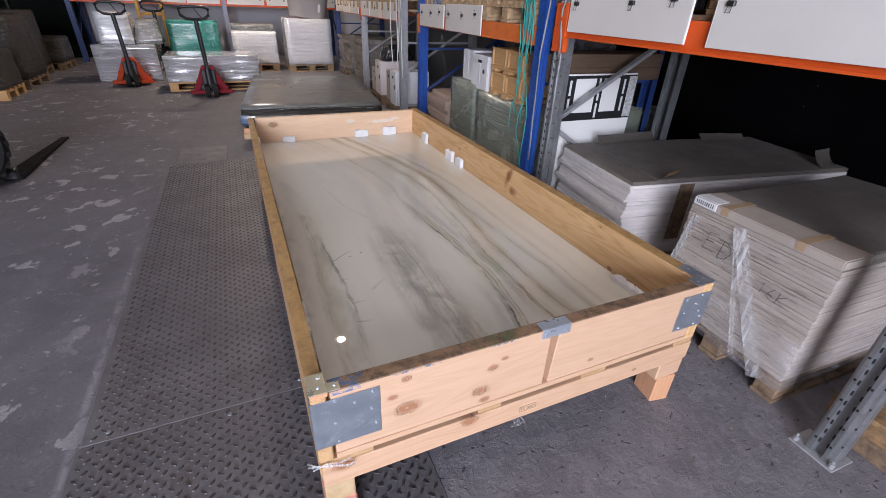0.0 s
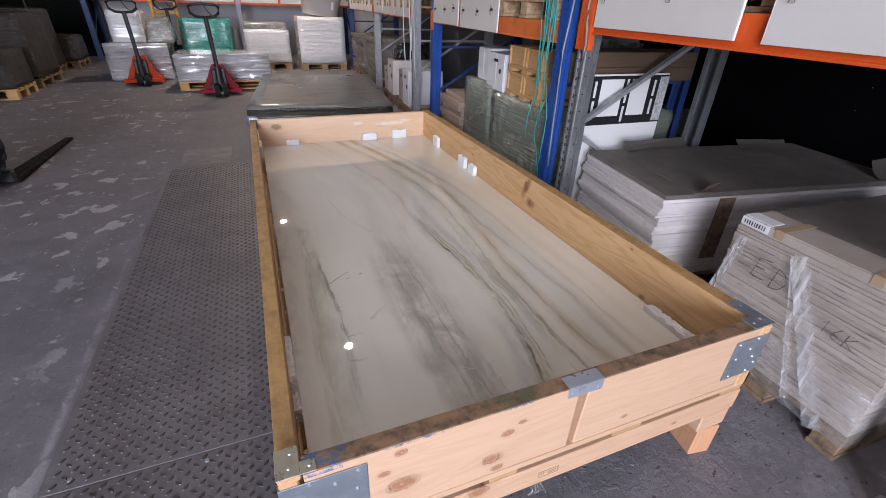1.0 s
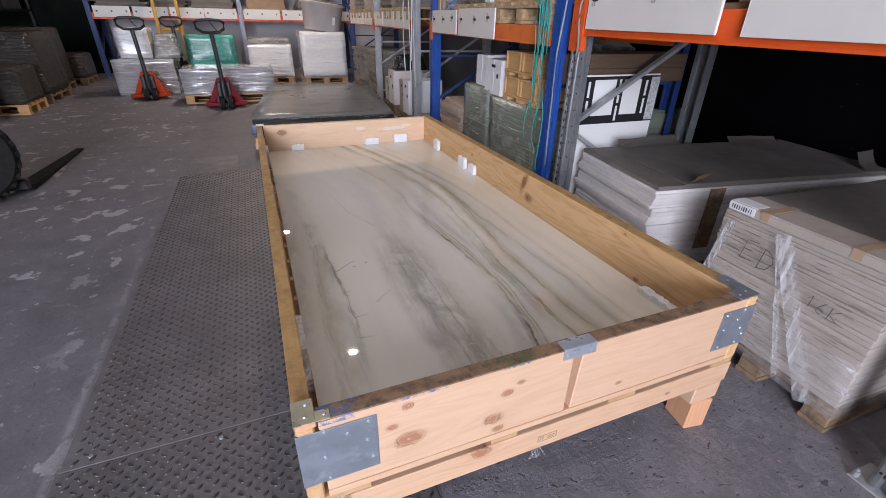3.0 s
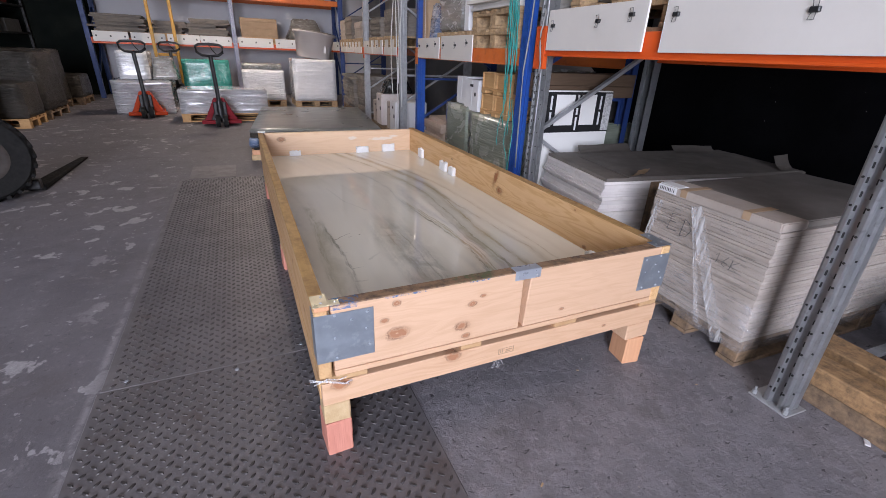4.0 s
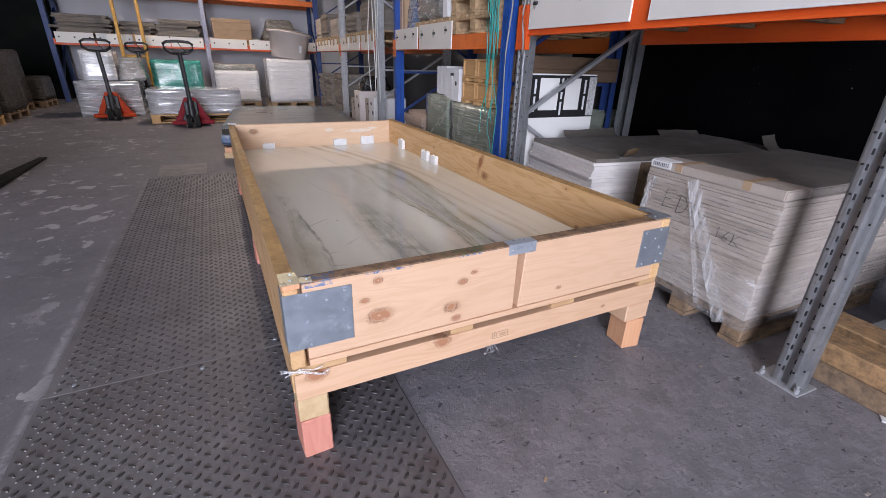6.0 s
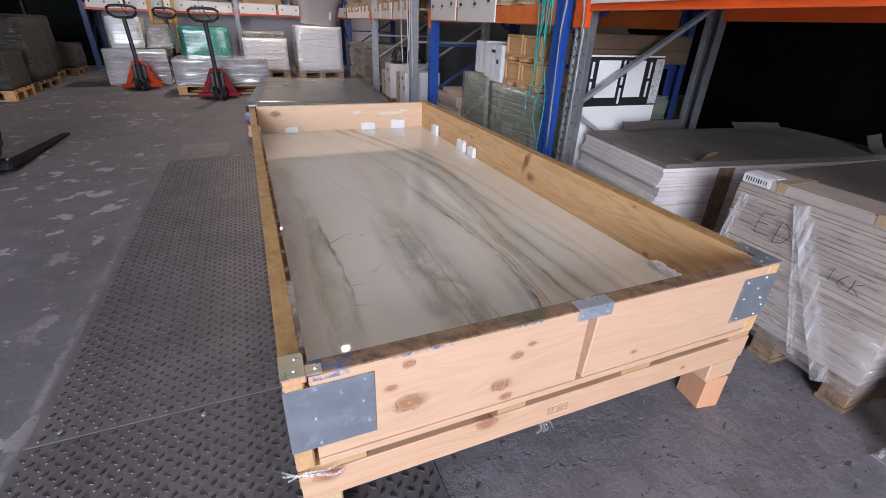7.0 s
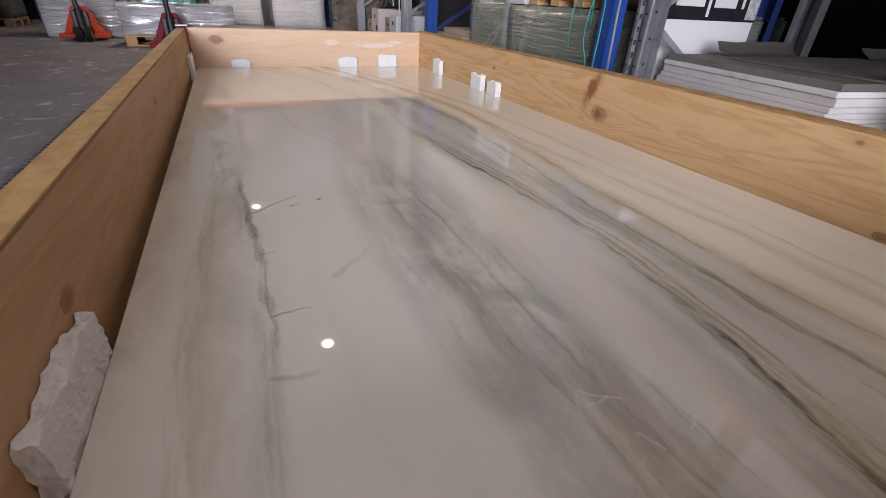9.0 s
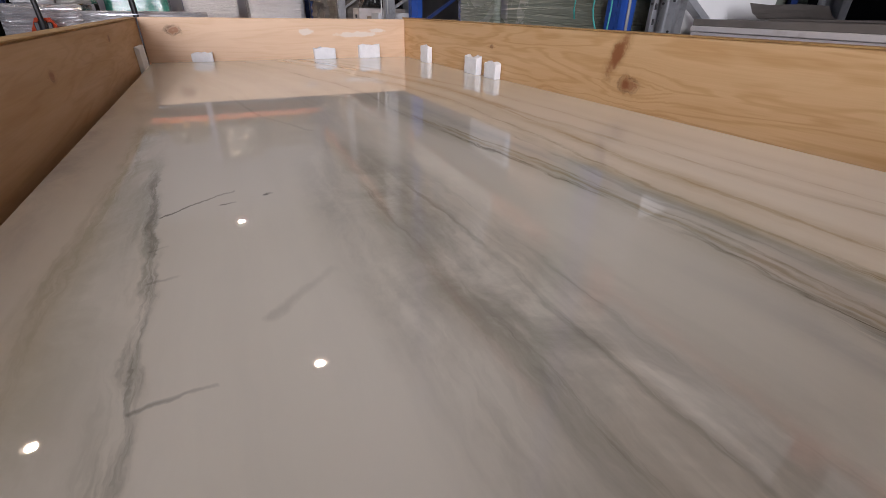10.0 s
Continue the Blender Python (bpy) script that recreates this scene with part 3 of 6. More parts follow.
CARD = surf("grey_brown_carton", (0.36, 0.305, 0.262), (0.47, 0.408, 0.36), 0.72, 0, 5, 60, 0.3, grime=(0.36, 0.30, 0.25), vary=0.25)
# tops and flaps: much darker grey-brown than the carton sides
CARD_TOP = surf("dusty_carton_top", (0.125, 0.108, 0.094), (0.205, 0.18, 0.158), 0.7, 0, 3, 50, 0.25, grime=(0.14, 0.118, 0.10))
CARD_PALE = surf("pale_pink_carton", (0.60, 0.54, 0.51), (0.70, 0.64, 0.61), 0.7, 0, 6, 60, 0.15, grime=(0.48, 0.42, 0.39))
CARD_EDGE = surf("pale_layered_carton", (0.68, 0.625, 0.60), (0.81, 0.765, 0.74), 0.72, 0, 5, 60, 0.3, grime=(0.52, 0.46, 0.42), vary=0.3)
PINK_BOARD = surf("pinkish_brown_board", (0.46, 0.34, 0.26), (0.58, 0.45, 0.36), 0.7, 0, 5, 60, 0.2, grime=(0.30, 0.21, 0.16), vary=0.5)
OLD_CARD = surf("old_grey_brown_card", (0.16, 0.138, 0.115), (0.26, 0.228, 0.195), 0.7, 0, 5, 60, 0.25, grime=(0.10, 0.083, 0.066), vary=0.4)
OLD_FILM = wrap_mat("dusty_film_over_boards", (0.15, 0.135, 0.115), (0.26, 0.24, 0.21), 0.22, 0.0, 4, (1, 1, 1.5), (0.48, 0.46, 0.43), 0.02, 0.9, 0.5)
# brown timber darkened in colour, as the bay under the beam is unlit
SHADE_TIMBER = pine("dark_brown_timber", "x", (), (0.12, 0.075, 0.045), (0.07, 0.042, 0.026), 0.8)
KRAFT = surf("brown_cardboard", (0.33, 0.22, 0.13), (0.43, 0.30, 0.19), 0.75, 0, 6, 60, 0.15)
WHITE_CARD = surf("white_carton", (0.66, 0.66, 0.67), (0.76, 0.76, 0.77), 0.6, 0, 4, 40, 0.06)
WHITE_PANEL = surf("white_display_board", (0.74, 0.73, 0.70), (0.80, 0.79, 0.77), 0.5, 0, 3, 40, 0.03)
FOAM = surf("white_foam", (0.80, 0.80, 0.80), (0.9, 0.9, 0.9), 0.75, 0, 30, 140, 0.5, 0.004)
FOAM_TORN = surf("torn_cream_foam", (0.82, 0.79, 0.75), (0.9, 0.88, 0.85), 0.85, 0, 25, 90, 0.8, 0.008)
SILVER = wrap_mat("silver_film_wrap", (0.66, 0.665, 0.69), (0.97, 0.97, 0.98), 0.16, 0.45, 3.0, (1, 1, 1.8), (0.95, 0.955, 0.97), 0.03, 0.9, 0.3)
WHITE_WRAP = wrap_mat("white_film_wrap", (0.84, 0.845, 0.86), (0.95, 0.95, 0.96), 0.2, 0.1, 3.2, (1, 1, 2), (0.95, 0.95, 0.96), 0.016, 0.9, 0.15)
GREY_WRAP = wrap_mat("grey_film_wrap", (0.22, 0.215, 0.2), (0.34, 0.33, 0.31), 0.25, 0.0, 6)
# beige film taken near black: the shade is put into the colour
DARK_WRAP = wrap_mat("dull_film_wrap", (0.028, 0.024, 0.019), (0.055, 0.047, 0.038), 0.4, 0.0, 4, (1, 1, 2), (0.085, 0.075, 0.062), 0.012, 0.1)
GREEN_WRAP = wrap_mat("olive_green_wrap", (0.20, 0.225, 0.18), (0.27, 0.30, 0.245), 0.26, 0.0, 3.0, (1, 1, 1.2), (0.36, 0.39, 0.33), 0.009, 0.7, 0.15)
TEAL_WRAP = wrap_mat("teal_green_wrap", (0.02, 0.24, 0.19), (0.05, 0.36, 0.30), 0.2, 0.0, 6, (1.4, 1, 1), (0.2, 0.5, 0.44))
SLAB_FILM = wrap_mat("smooth_grey_film_over_slab", (0.15, 0.158, 0.148), (0.19, 0.198, 0.186), 0.34, 0.0, 1.2, (1, 1, 1), (0.22, 0.228, 0.216), 0.006, 0.25)
FILM = film_mat("clear_stretch_film", (0.82, 0.8, 0.77), 0.085, 16, (1, 0.7, 5), 0.02, 0.6)
FILM_BAND = film_mat("twisted_film_band", (0.85, 0.86, 0.88), 0.45, 12, (6, 6, 0.6), 0.006)
FILM_LOW = film_mat("milky_stretch_film", (0.78, 0.76, 0.78), 0.17, 10, (1, 1, 3))
FILM_STRIP = film_mat("bright_film_strip", (0.90, 0.90, 0.91), 0.42, 6, (4, 4, 0.35), 0.005)
WORN_TIMBER = pine("worn_brown_timber", "y", (), (0.42, 0.25, 0.12), (0.26, 0.14, 0.06), 0.75, (0.14, 0.085, 0.045))
BRASSY = surf("brassy_zinc", (0.42, 0.38, 0.26), (0.55, 0.52, 0.40), 0.36, 0.6, 12, 60, 0.1)
RUBBER = surf("black_rubber", (0.009, 0.009, 0.009), (0.02, 0.019, 0.018), 0.75, 0, 14, 80, 0.3, spec=0.15)
RIM = surf("dull_rim_paint", (0.03, 0.024, 0.021), (0.06, 0.047, 0.04), 0.6, 0.0, 10, 60, 0.15, grime=(0.02, 0.017, 0.014), spec=0.2)
JACK_ORANGE = surf("orange_red_jack_paint", (0.42, 0.035, 0.003), (0.52, 0.055, 0.006), 0.5, 0, 6, 60, 0.06, spec=0.15)
JACK_RED = surf("crimson_jack_paint", (0.17, 0.006, 0.012), (0.23, 0.010, 0.018), 0.5, 0, 6, 60, 0.06, spec=0.15)
NYLON = surf("grey_nylon_wheel", (0.16, 0.15, 0.14), (0.24, 0.23, 0.22), 0.55)
YELLOW = surf("ochre_yellow_paint", (0.52, 0.27, 0.03), (0.62, 0.34, 0.05), 0.5)
TUB = surf("pinkish_grey_plastic_tub", (0.46, 0.42, 0.40), (0.52, 0.48, 0.46), 0.5, 0, 3, 50, 0.05)
STRAP = surf("teal_strapping", (0.01, 0.25, 0.22), (0.03, 0.36, 0.32), 0.4)
CABLE = surf("white_cable", (0.6, 0.6, 0.58), (0.72, 0.72, 0.7), 0.5)
GREY_CABLE = surf("grey_cable", (0.2, 0.2, 0.2), (0.3, 0.3, 0.3), 0.5)
INK = surf("marker_ink", (0.03, 0.03, 0.035), (0.05, 0.05, 0.055), 0.6)
WALL_WHITE = surf("white_wall_paint", (0.60, 0.60, 0.63), (0.70, 0.70, 0.73), 0.8, 0, 1.5, 30, 0.1)
# near-black green with little gloss: colour carries the corner's shade
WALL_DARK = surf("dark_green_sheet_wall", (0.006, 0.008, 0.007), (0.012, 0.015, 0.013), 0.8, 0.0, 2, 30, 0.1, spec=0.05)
WALL_GREY = surf("grey_wall", (0.16, 0.16, 0.165), (0.22, 0.22, 0.225), 0.85, 0, 1.5, 30, 0.15)
# roof is out of view; its pale tone bounces light into the slab's reflection
ROOF = surf("pale_roof_sheet", (0.50, 0.505, 0.52), (0.60, 0.605, 0.62), 0.7, 0.1, 1.5, 30, 0.1)
DARK_PANEL = surf("dark_grey_board", (0.06, 0.06, 0.062), (0.1, 0.1, 0.1), 0.4)
BLUE_FILM = wrap_mat("blue_film", (0.05, 0.1, 0.22), (0.2, 0.26, 0.36), 0.3)
RED_PAINT = surf("dark_red_paint", (0.12, 0.012, 0.012), (0.18, 0.02, 0.018), 0.5)


def glow_mat(name, strength):
    n = Nodes(name)
    n.put(n.bsdf.inputs["Emission Color"], (1, 0.86, 0.68, 1))
    n.bsdf.inputs["Emission Strength"].default_value = strength
    return n.finish((0.9, 0.9, 0.9), 0.5)


LAMP_GLOW = glow_mat("lamp_diffuser", 780.0)
FAR_GLOW = glow_mat("far_lamp_diffuser", 3900.0)
LEFT_GLOW = glow_mat("aisle_lamp_diffuser", 340.0)
NEAR_GLOW = glow_mat("near_lamp_diffuser", 270.0)


# ---- structure: ground, walls, roof ----
def slab_object(name, boxes, material, label, bevel=0.0, category=""):
    return tagged(link_mesh(name, B(*boxes, bevel=bevel), material), label, category or name.split("_")[0], "", "structure")


slab_object("floor", [(-9, -30, -0.2, 8, 14.2, 0.0)], CONCRETE, "worn grey concrete warehouse floor with pale flaked patches", category="floor")
slab_object("wall_north", [(-3.3, 13.7, 0, 4.6, 13.95, 5.3)], WALL_WHITE, "white painted wall behind the far pallet rack", category="wall")
slab_object("wall_east", [(3.9, -7.2, 0, 4.1, 13.7, 5.3)], WALL_GREY, "dim grey wall behind the long pallet rack", category="wall")
slab_object("wall_northwest", [(-6, 13.3, 0, -3.2, 13.696, 5.3)], WALL_DARK, "sheet wall in the far corner, coloured near black for shade", category="wall")
slab_object("wall_south", [(-6, -7.4, 0, -5.0, -7.2, 5.3), (-1.2, -7.4, 0, 4.6, -7.2, 5.3), (-5.0, -7.4, 4.6, -1.2, -7.2, 5.3)], WALL_GREY, "grey wall with a wide open loading door", category="wall")
slab_object("ceiling", [(-6, -7.4, 5.3, 4.6, 13.95, 5.4)], ROOF, "unseen sheet roof, pale grey to brighten the slab's reflection", category="ceiling")
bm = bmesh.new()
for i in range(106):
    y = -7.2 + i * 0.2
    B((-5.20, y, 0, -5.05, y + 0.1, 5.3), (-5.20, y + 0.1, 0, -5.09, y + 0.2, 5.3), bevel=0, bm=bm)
tagged(link_mesh("wall_west", bm, WALL_DARK), "dark green corrugated sheet wall, shade put into its colour", "wall", "", "structure")

# steel chequer plates let into the floor
PX0, PX1 = -0.785, 0.395
plate_a = link_mesh("floor_plate", B((PX0, 0.642, -0.005, PX1, 3.95, 0.004), bevel=0.002), PLATE)
tagged(plate_a, "grey chequered steel floor plate, scuffed", "floor plate", "chequered floor plates", "structure")
plate_b = link_mesh("floor_plate", B((PX0 - 0.01, -2.4, -0.005, PX1 - 0.005, 0.638, 0.004), bevel=0.002), PLATE)
tagged(plate_b, "grey chequered steel floor plate, scuffed and stained", "floor plate", "chequered floor plates", "structure")


def studs(x0, y0, x1, y1, pitch=0.0505):
    """Raised lozenges: one lean on a square grid, the other lean at the grid's centres."""
    verts, faces = [], []
    ring = [(1.0, 0.0), (0.72, 0.62), (0.0, 0.95), (-0.72, 0.62), (-1.0, 0.0), (-0.72, -0.62), (0.0, -0.95), (0.72, -0.62)]
    i0, i1, j0, j1 = int(x0 / pitch) - 1, int(x1 / pitch) + 1, int(y0 / pitch) - 1, int(y1 / pitch) + 1
    for i in range(i0, i1 + 1):
        for j in range(j0, j1 + 1):
            for half in (0.0, 0.5):
                cx, cy = (i + half) * pitch - 0.013, (j + half) * pitch - 0.014
                if not (x0 + 0.013 < cx < x1 - 0.013 and y0 + 0.013 < cy < y1 - 0.013):
                    continue
                a = radians(45 if half else -40) + random.uniform(-0.05, 0.05)
                ca, sa, b, k0 = math.cos(a), math.sin(a), len(verts), random.uniform(0.9, 1.05)
                for s, zz in ((1.0, 0.0035), (0.74, 0.0078)):
                    for u, v in ring:
                        u, v = u * 0.0148 * s * k0, v * 0.0062 * s * k0
                        verts.append((cx + u * ca - v * sa, cy + u * sa + v * ca, zz))
                for k in range(8):
                    faces.append((b + k, b + (k + 1) % 8, b + 8 + (k + 1) % 8, b + 8 + k))
                faces.append(tuple(range(b + 8, b + 16)))
    me = bpy.data.meshes.new("plate_stud")
    me.from_pydata(verts, [], faces)
    me.materials.append(STUD)
    return me


for host, box in ((plate_a, (PX0 + 0.003, 0.644, PX1 - 0.003, 3.95)), (plate_b, (PX0 - 0.007, -2.4, PX1 - 0.008, 0.637))):
    ob = new("plate_stud", studs(*box))
    ob.parent = host
    tagged(ob, "raised lozenge studs, rubbed, a dark reflection put into their colour", kind="stuff")
for x, y in ((0.0, 0.69), (-0.28, 0.60), (-0.7, 0.68)):
    ob = link_mesh("bolt_head", cyl(bmesh.new(), (x, y, 0.004), (x, y, 0.009), 0.009, 0.007, 10), ZINC, plate_a)
drain = link_mesh("floor_cover", B((-0.70, 3.99, -0.004, -0.25, 4.55, 0.004), bevel=0.002), PLATE)
tagged(drain, "smooth dark steel floor cover plate", "floor plate", "", "structure")

# ---- the open slab crate ----
W, LEN, TOP = 1.468, 3.16, 0.59
crate = thing("slab_crate", "open pine crate on reddish wooden blocks with zinc corner plates", "crate")
crate.scale = (1.004, 1, 1.025)
side_l = part("side_board", B((0.0, 0.0, 0.33, 0.041, LEN, 0.573), bevel=0.004), LEFT_PINE, crate, "ochre stained pine side board")
part("top_edge", B((-0.001, 0.076, 0.572, 0.042, LEN, 0.576), bevel=0.001), SAWN_TOP, side_l, "rough sawn top edge with dirt marks")
side_r = part("side_board", B((1.422, 0.0, 0.33, W, LEN, TOP - 0.006), bevel=0.004), SIDE_PINE, crate, "orange-tinted pine side board with two knots")
part("top_edge", B((1.421, 0.10, TOP - 0.007, W + 0.001, LEN, TOP - 0.003), bevel=0.001), SAWN_TOP, side_r, "rough sawn top edge")
fl = part("front_board", B((0.050, 0.001, 0.352, 0.738, 0.042, TOP - 0.004), bevel=0.003), FRONT_PINE, crate, "pale pine front board with dark knots and blue paint marks")
bm = B((0.764, 0.001, 0.352, 1.420, 0.042, TOP - 0.004), bevel=0.003)
for v in bm.verts:
    if v.co.x < 0.8:
        v.co.x += 0.012 * (v.co.z - 0.352) / 0.23 - 0.006
fr = part("front_board", bm, FRONT_PINE, crate, "pale pine front board")
part("top_edge", B((0.050, 0.0, TOP - 0.005, 0.738, 0.043, TOP), bevel=0.001), DIRTY_EDGE, fl, "dark dirty sawn edge")
part("top_edge", B((0.768, 0.0, TOP - 0.005, 1.420, 0.043, TOP), bevel=0.001), DIRTY_EDGE, fr, "dark dirty sawn edge")
part("backing_strip", B((0.700, 0.043, 0.345, 0.800, 0.060, TOP - 0.02), bevel=0.002), DECK, crate, "darker strip behind the gap between the front boards")
part("front_strip", B((0.050, 0.0, 0.330, 1.420, 0.040, 0.3505), bevel=0.002), RAIL_PINE, crate)
part("back_board", B((0.050, LEN - 0.045, 0.33, 1.420, LEN, TOP - 0.012), bevel=0.004), BACK_PINE, crate, "pale pine end board with one dark knot")
for x0, x1 in ((0.0, 0.155), (0.50, 0.585), (0.915, 1.025), (1.37, W)):
    part("spacer_block", B((x0, 0.003, 0.309, x1, 0.10, 0.3295), bevel=0.002), DECK, crate)
part("bottom_rail", B((0.004, 0.0, 0.222, W + 0.004, 0.035, 0.308), bevel=0.003), RAIL_PINE, crate, "pale pine bottom rail with ringed knots")
part("bottom_rail", B((0.004, LEN - 0.035, 0.222, W, LEN, 0.308), bevel=0.003), RAIL_PINE, crate)
for x in (0.0, 0.69, 1.40):
    part("runner", B((x, 0.037, 0.222, x + 0.068, LEN - 0.037, 0.3085), bevel=0.003), LEFT_PINE, crate)
plank = None
for i in range(18):
    y = 0.10 + i * 0.168
    if plank is None:
        plank = part("deck_plank", B((0.050, 0, 0.311, 1.420, 0.1, 0.333), bevel=0.002), DECK, crate)
        plank.matrix_basis = pose(0, y, 0)
    else:
        again(plank, pose(random.uniform(-0.002, 0.002), y + random.uniform(-0.01, 0.01), 0))
for y in (0.0, 1.52, 3.05):
    for side, x in ((0, 0.004), (1, 1.335)):
        part("leg_block", B((x, y + 0.002, 0.141, x + (0.088 if side == 0 else 0.13), y + 0.10, 0.221), bevel=0.004), END_GRAIN if side == 0 else RAIL_PINE, crate, "pale wooden block")
        bm = B((-0.044, -0.055, 0, 0.044, 0.055, 0.140), bevel=0.004)
        leg = part("leg", bm, RED_BLOCK if side == 0 else ORANGE_BLOCK, crate, "reddish painted wooden foot block")
        leg.matrix_basis = pose(x + (0.044 if side == 0 else 0.078), y + 0.056, 0, 0, 0, 3 if side == 0 else -9)


def nail_plate(boxes, nails, axis="y", material=ZINC, label="grey zinc plate with nail heads"):
    p = part("corner_plate", B(*boxes, bevel=0.0008), material, crate, label)
    head = None
    for a, b, c in nails:
        d = Vector((0, -0.003, 0)) if axis == "y" else Vector((0, 0, 0.003))
        if head is None:
            head = part("nail_head", cyl(bmesh.new(), (0, 0, 0), d, 0.005, 0.003, 8), BRIGHT_ZINC, p, "bright nail head")
            head.matrix_basis = pose(a, b, c)
        else:
            again(head, pose(a, b, c))


nail_plate([(-0.0025, -0.0025, 0.392, 0.180, 0.0, 0.562), (-0.0025, 0.0, 0.392, 0.0, 0.07, 0.562)],
           [(0.06, -0.0025, 0.555), (0.16, -0.0025, 0.55), (0.055, -0.0025, 0.475), (0.155, -0.0025, 0.49), (0.06, -0.0025, 0.403), (0.165, -0.0025, 0.43), (0.11, -0.0025, 0.53)])
nail_plate([(1.322, -0.0025, 0.398, W + 0.0025, 0.0, 0.553), (W, 0.0, 0.398, W + 0.0025, 0.07, 0.553)],
           [(1.34, -0.0025, 0.54), (1.42, -0.0025, 0.545), (1.35, -0.0025, 0.48), (1.43, -0.0025, 0.47), (1.35, -0.0025, 0.41), (1.43, -0.0025, 0.41), (1.40, -0.0025, 0.51), (1.45, -0.0025, 0.44)])
part("corner_block", B((0.001, 0.0, 0.5735, 0.047, 0.074, TOP - 0.001), bevel=0.003), ORANGE_BLOCK, crate, "small block under the corner plate")
nail_plate([(-0.002, -0.001, TOP, 0.046, 0.072, TOP + 0.0025), (0.046, -0.001, TOP, 0.078, 0.03, TOP + 0.0025)], [(0.03, 0.055, TOP + 0.002), (0.025, 0.02, TOP + 0.002), (0.066, 0.015, TOP + 0.002)], "z", BRASSY, "small brassy zinc corner plate on the top edge")
nail_plate([(1.38, -0.001, TOP, W + 0.002, 0.05, TOP + 0.0025), (1.42, 0.05, TOP, W + 0.002, 0.13, TOP + 0.0025)], [(1.40, 0.02, TOP + 0.002), (1.44, 0.03, TOP + 0.002), (1.445, 0.1, TOP + 0.002)], "z")
nail_plate([(0.698, -0.003, 0.556, 0.806, 0.0, TOP + 0.003), (0.698, 0.0, TOP, 0.806, 0.036, TOP + 0.003)], [(0.712, -0.003, 0.57), (0.79, -0.003, 0.567)], "y", BRIGHT_ZINC, "bent bright zinc bracket over the board joint")
nail_plate([(-0.002, LEN - 0.06, TOP - 0.004, 0.06, LEN + 0.001, TOP)], [(0.02, LEN - 0.03, TOP)], "z", BRIGHT_ZINC, "zinc corner plate on the far corner")
stamp = B((0.66, -0.0012, 0.252, 0.664, 0.0, 0.274), (0.725, -0.0012, 0.25, 0.728, 0.0, 0.272), (0.66, -0.0012, 0.273, 0.728, 0.0, 0.2745), (0.66, -0.0012, 0.250, 0.728, 0.0, 0.2515), (0.668, -0.0012, 0.256, 0.672, 0, 0.270),
          (0.676, -0.0012, 0.256, 0.680, 0, 0.270), (0.692, -0.0012, 0.263, 0.72, 0, 0.266), (0.692, -0.0012, 0.256, 0.715, 0, 0.259), bevel=0)
part("burnt_stamp", stamp, KRAFT, crate, "small brown burnt stamp")
# frayed clear tape at the front corner
bm = bmesh.new()
tube(bm, [(-0.03, 0.015, 0.328), (-0.008, -0.006, 0.333), (0.04, -0.01, 0.318), (0.075, -0.012, 0.305), (0.10, -0.014, 0.315)], 0.003, 6)
tube(bm, [(-0.03, 0.0, 0.332), (0.03, -0.012, 0.328), (0.09, -0.01, 0.298)], 0.0028, 6)
tube(bm, [(-0.02, -0.004, 0.318), (0.02, -0.009, 0.335), (0.06, -0.008, 0.322), (0.085, -0.01, 0.33)], 0.0024, 6)
part("tape_scrap", bm, FILM_BAND, crate, "crumpled scrap of clear tape", True)
bm = bmesh.new()
for i in range(7):
    a = (0.635 + i * 0.006, -0.004, 0.225 + random.uniform(-0.004, 0.008))
    tube(bm, [a, (a[0] + random.uniform(-0.02, 0.02), -0.016, a[2] - random.uniform(0.0, 0.04)), (a[0] + random.uniform(-0.03, 0.03), -0.01, a[2] - random.uniform(0.01, 0.05))], 0.002, 5)
part("tape_scrap", bm, FILM_LOW, crate, "frayed clear tape hanging from the rail", True)

slab = tagged(link_mesh("marble_slab", B((0.062, 0.055, -0.02, 1.424, LEN - 0.048, 0.0), bevel=0.0015), MARBLE), "polished off-white marble slab with olive and grey veins, lying in the crate", "stone slab")


slab.matrix_basis = pose(0, 0, 0.402, -0.25, 0, 0)


def foam(x0, y0, z0, x1, y1, z1, seed, material=FOAM, label="white foam wedge set between slab and crate", amp=0.006, seg=0.015):
    bm = bmesh.new()
    cx, cy = (x0 + x1) / 2, (y0 + y1) / 2
    torn = material is FOAM_TORN
    B((x0 - cx, y0 - cy, 0, x1 - cx, y1 - cy, z1 - z0), bevel=0 if torn else 0.002, bm=bm)
    bmesh.ops.subdivide_edges(bm, edges=list(bm.edges) if torn else [e for e in bm.edges if e.calc_length() > seg * 2], cuts=22 if torn else 5, use_grid_fill=True)
    for v in bm.verts:
        k = noise.noise(Vector((v.co.x * 30, v.co.y * 30, seed * 5.1))) + 0.6 * noise.noise(Vector((v.co.x * 90, v.co.y * 90, seed * 3.3)))
        if v.co.z > (z1 - z0) * 0.5:
            v.co.z += k * amp * 2
        if torn:
            v.co += noise.noise_vector(v.co * 140 + Vector((0, seed, 0))) * 0.003 * min(1, max(v.co.z, 0) / 0.01)
        v.co += noise.noise_vector(v.co * 40 + Vector((seed, 0, 0))) * amp * 0.3 * min(1, max(v.co.z, 0) / 0.01)
    ob = link_mesh("foam_wedge", bm, material)
    ob.matrix_basis = pose(cx, cy, z0 + 0.0418 - 0.0044 * cy if z0 > 0.35 else z0 + 0.012)
    return tagged(ob, label, "foam packing", "foam wedges in the crate")


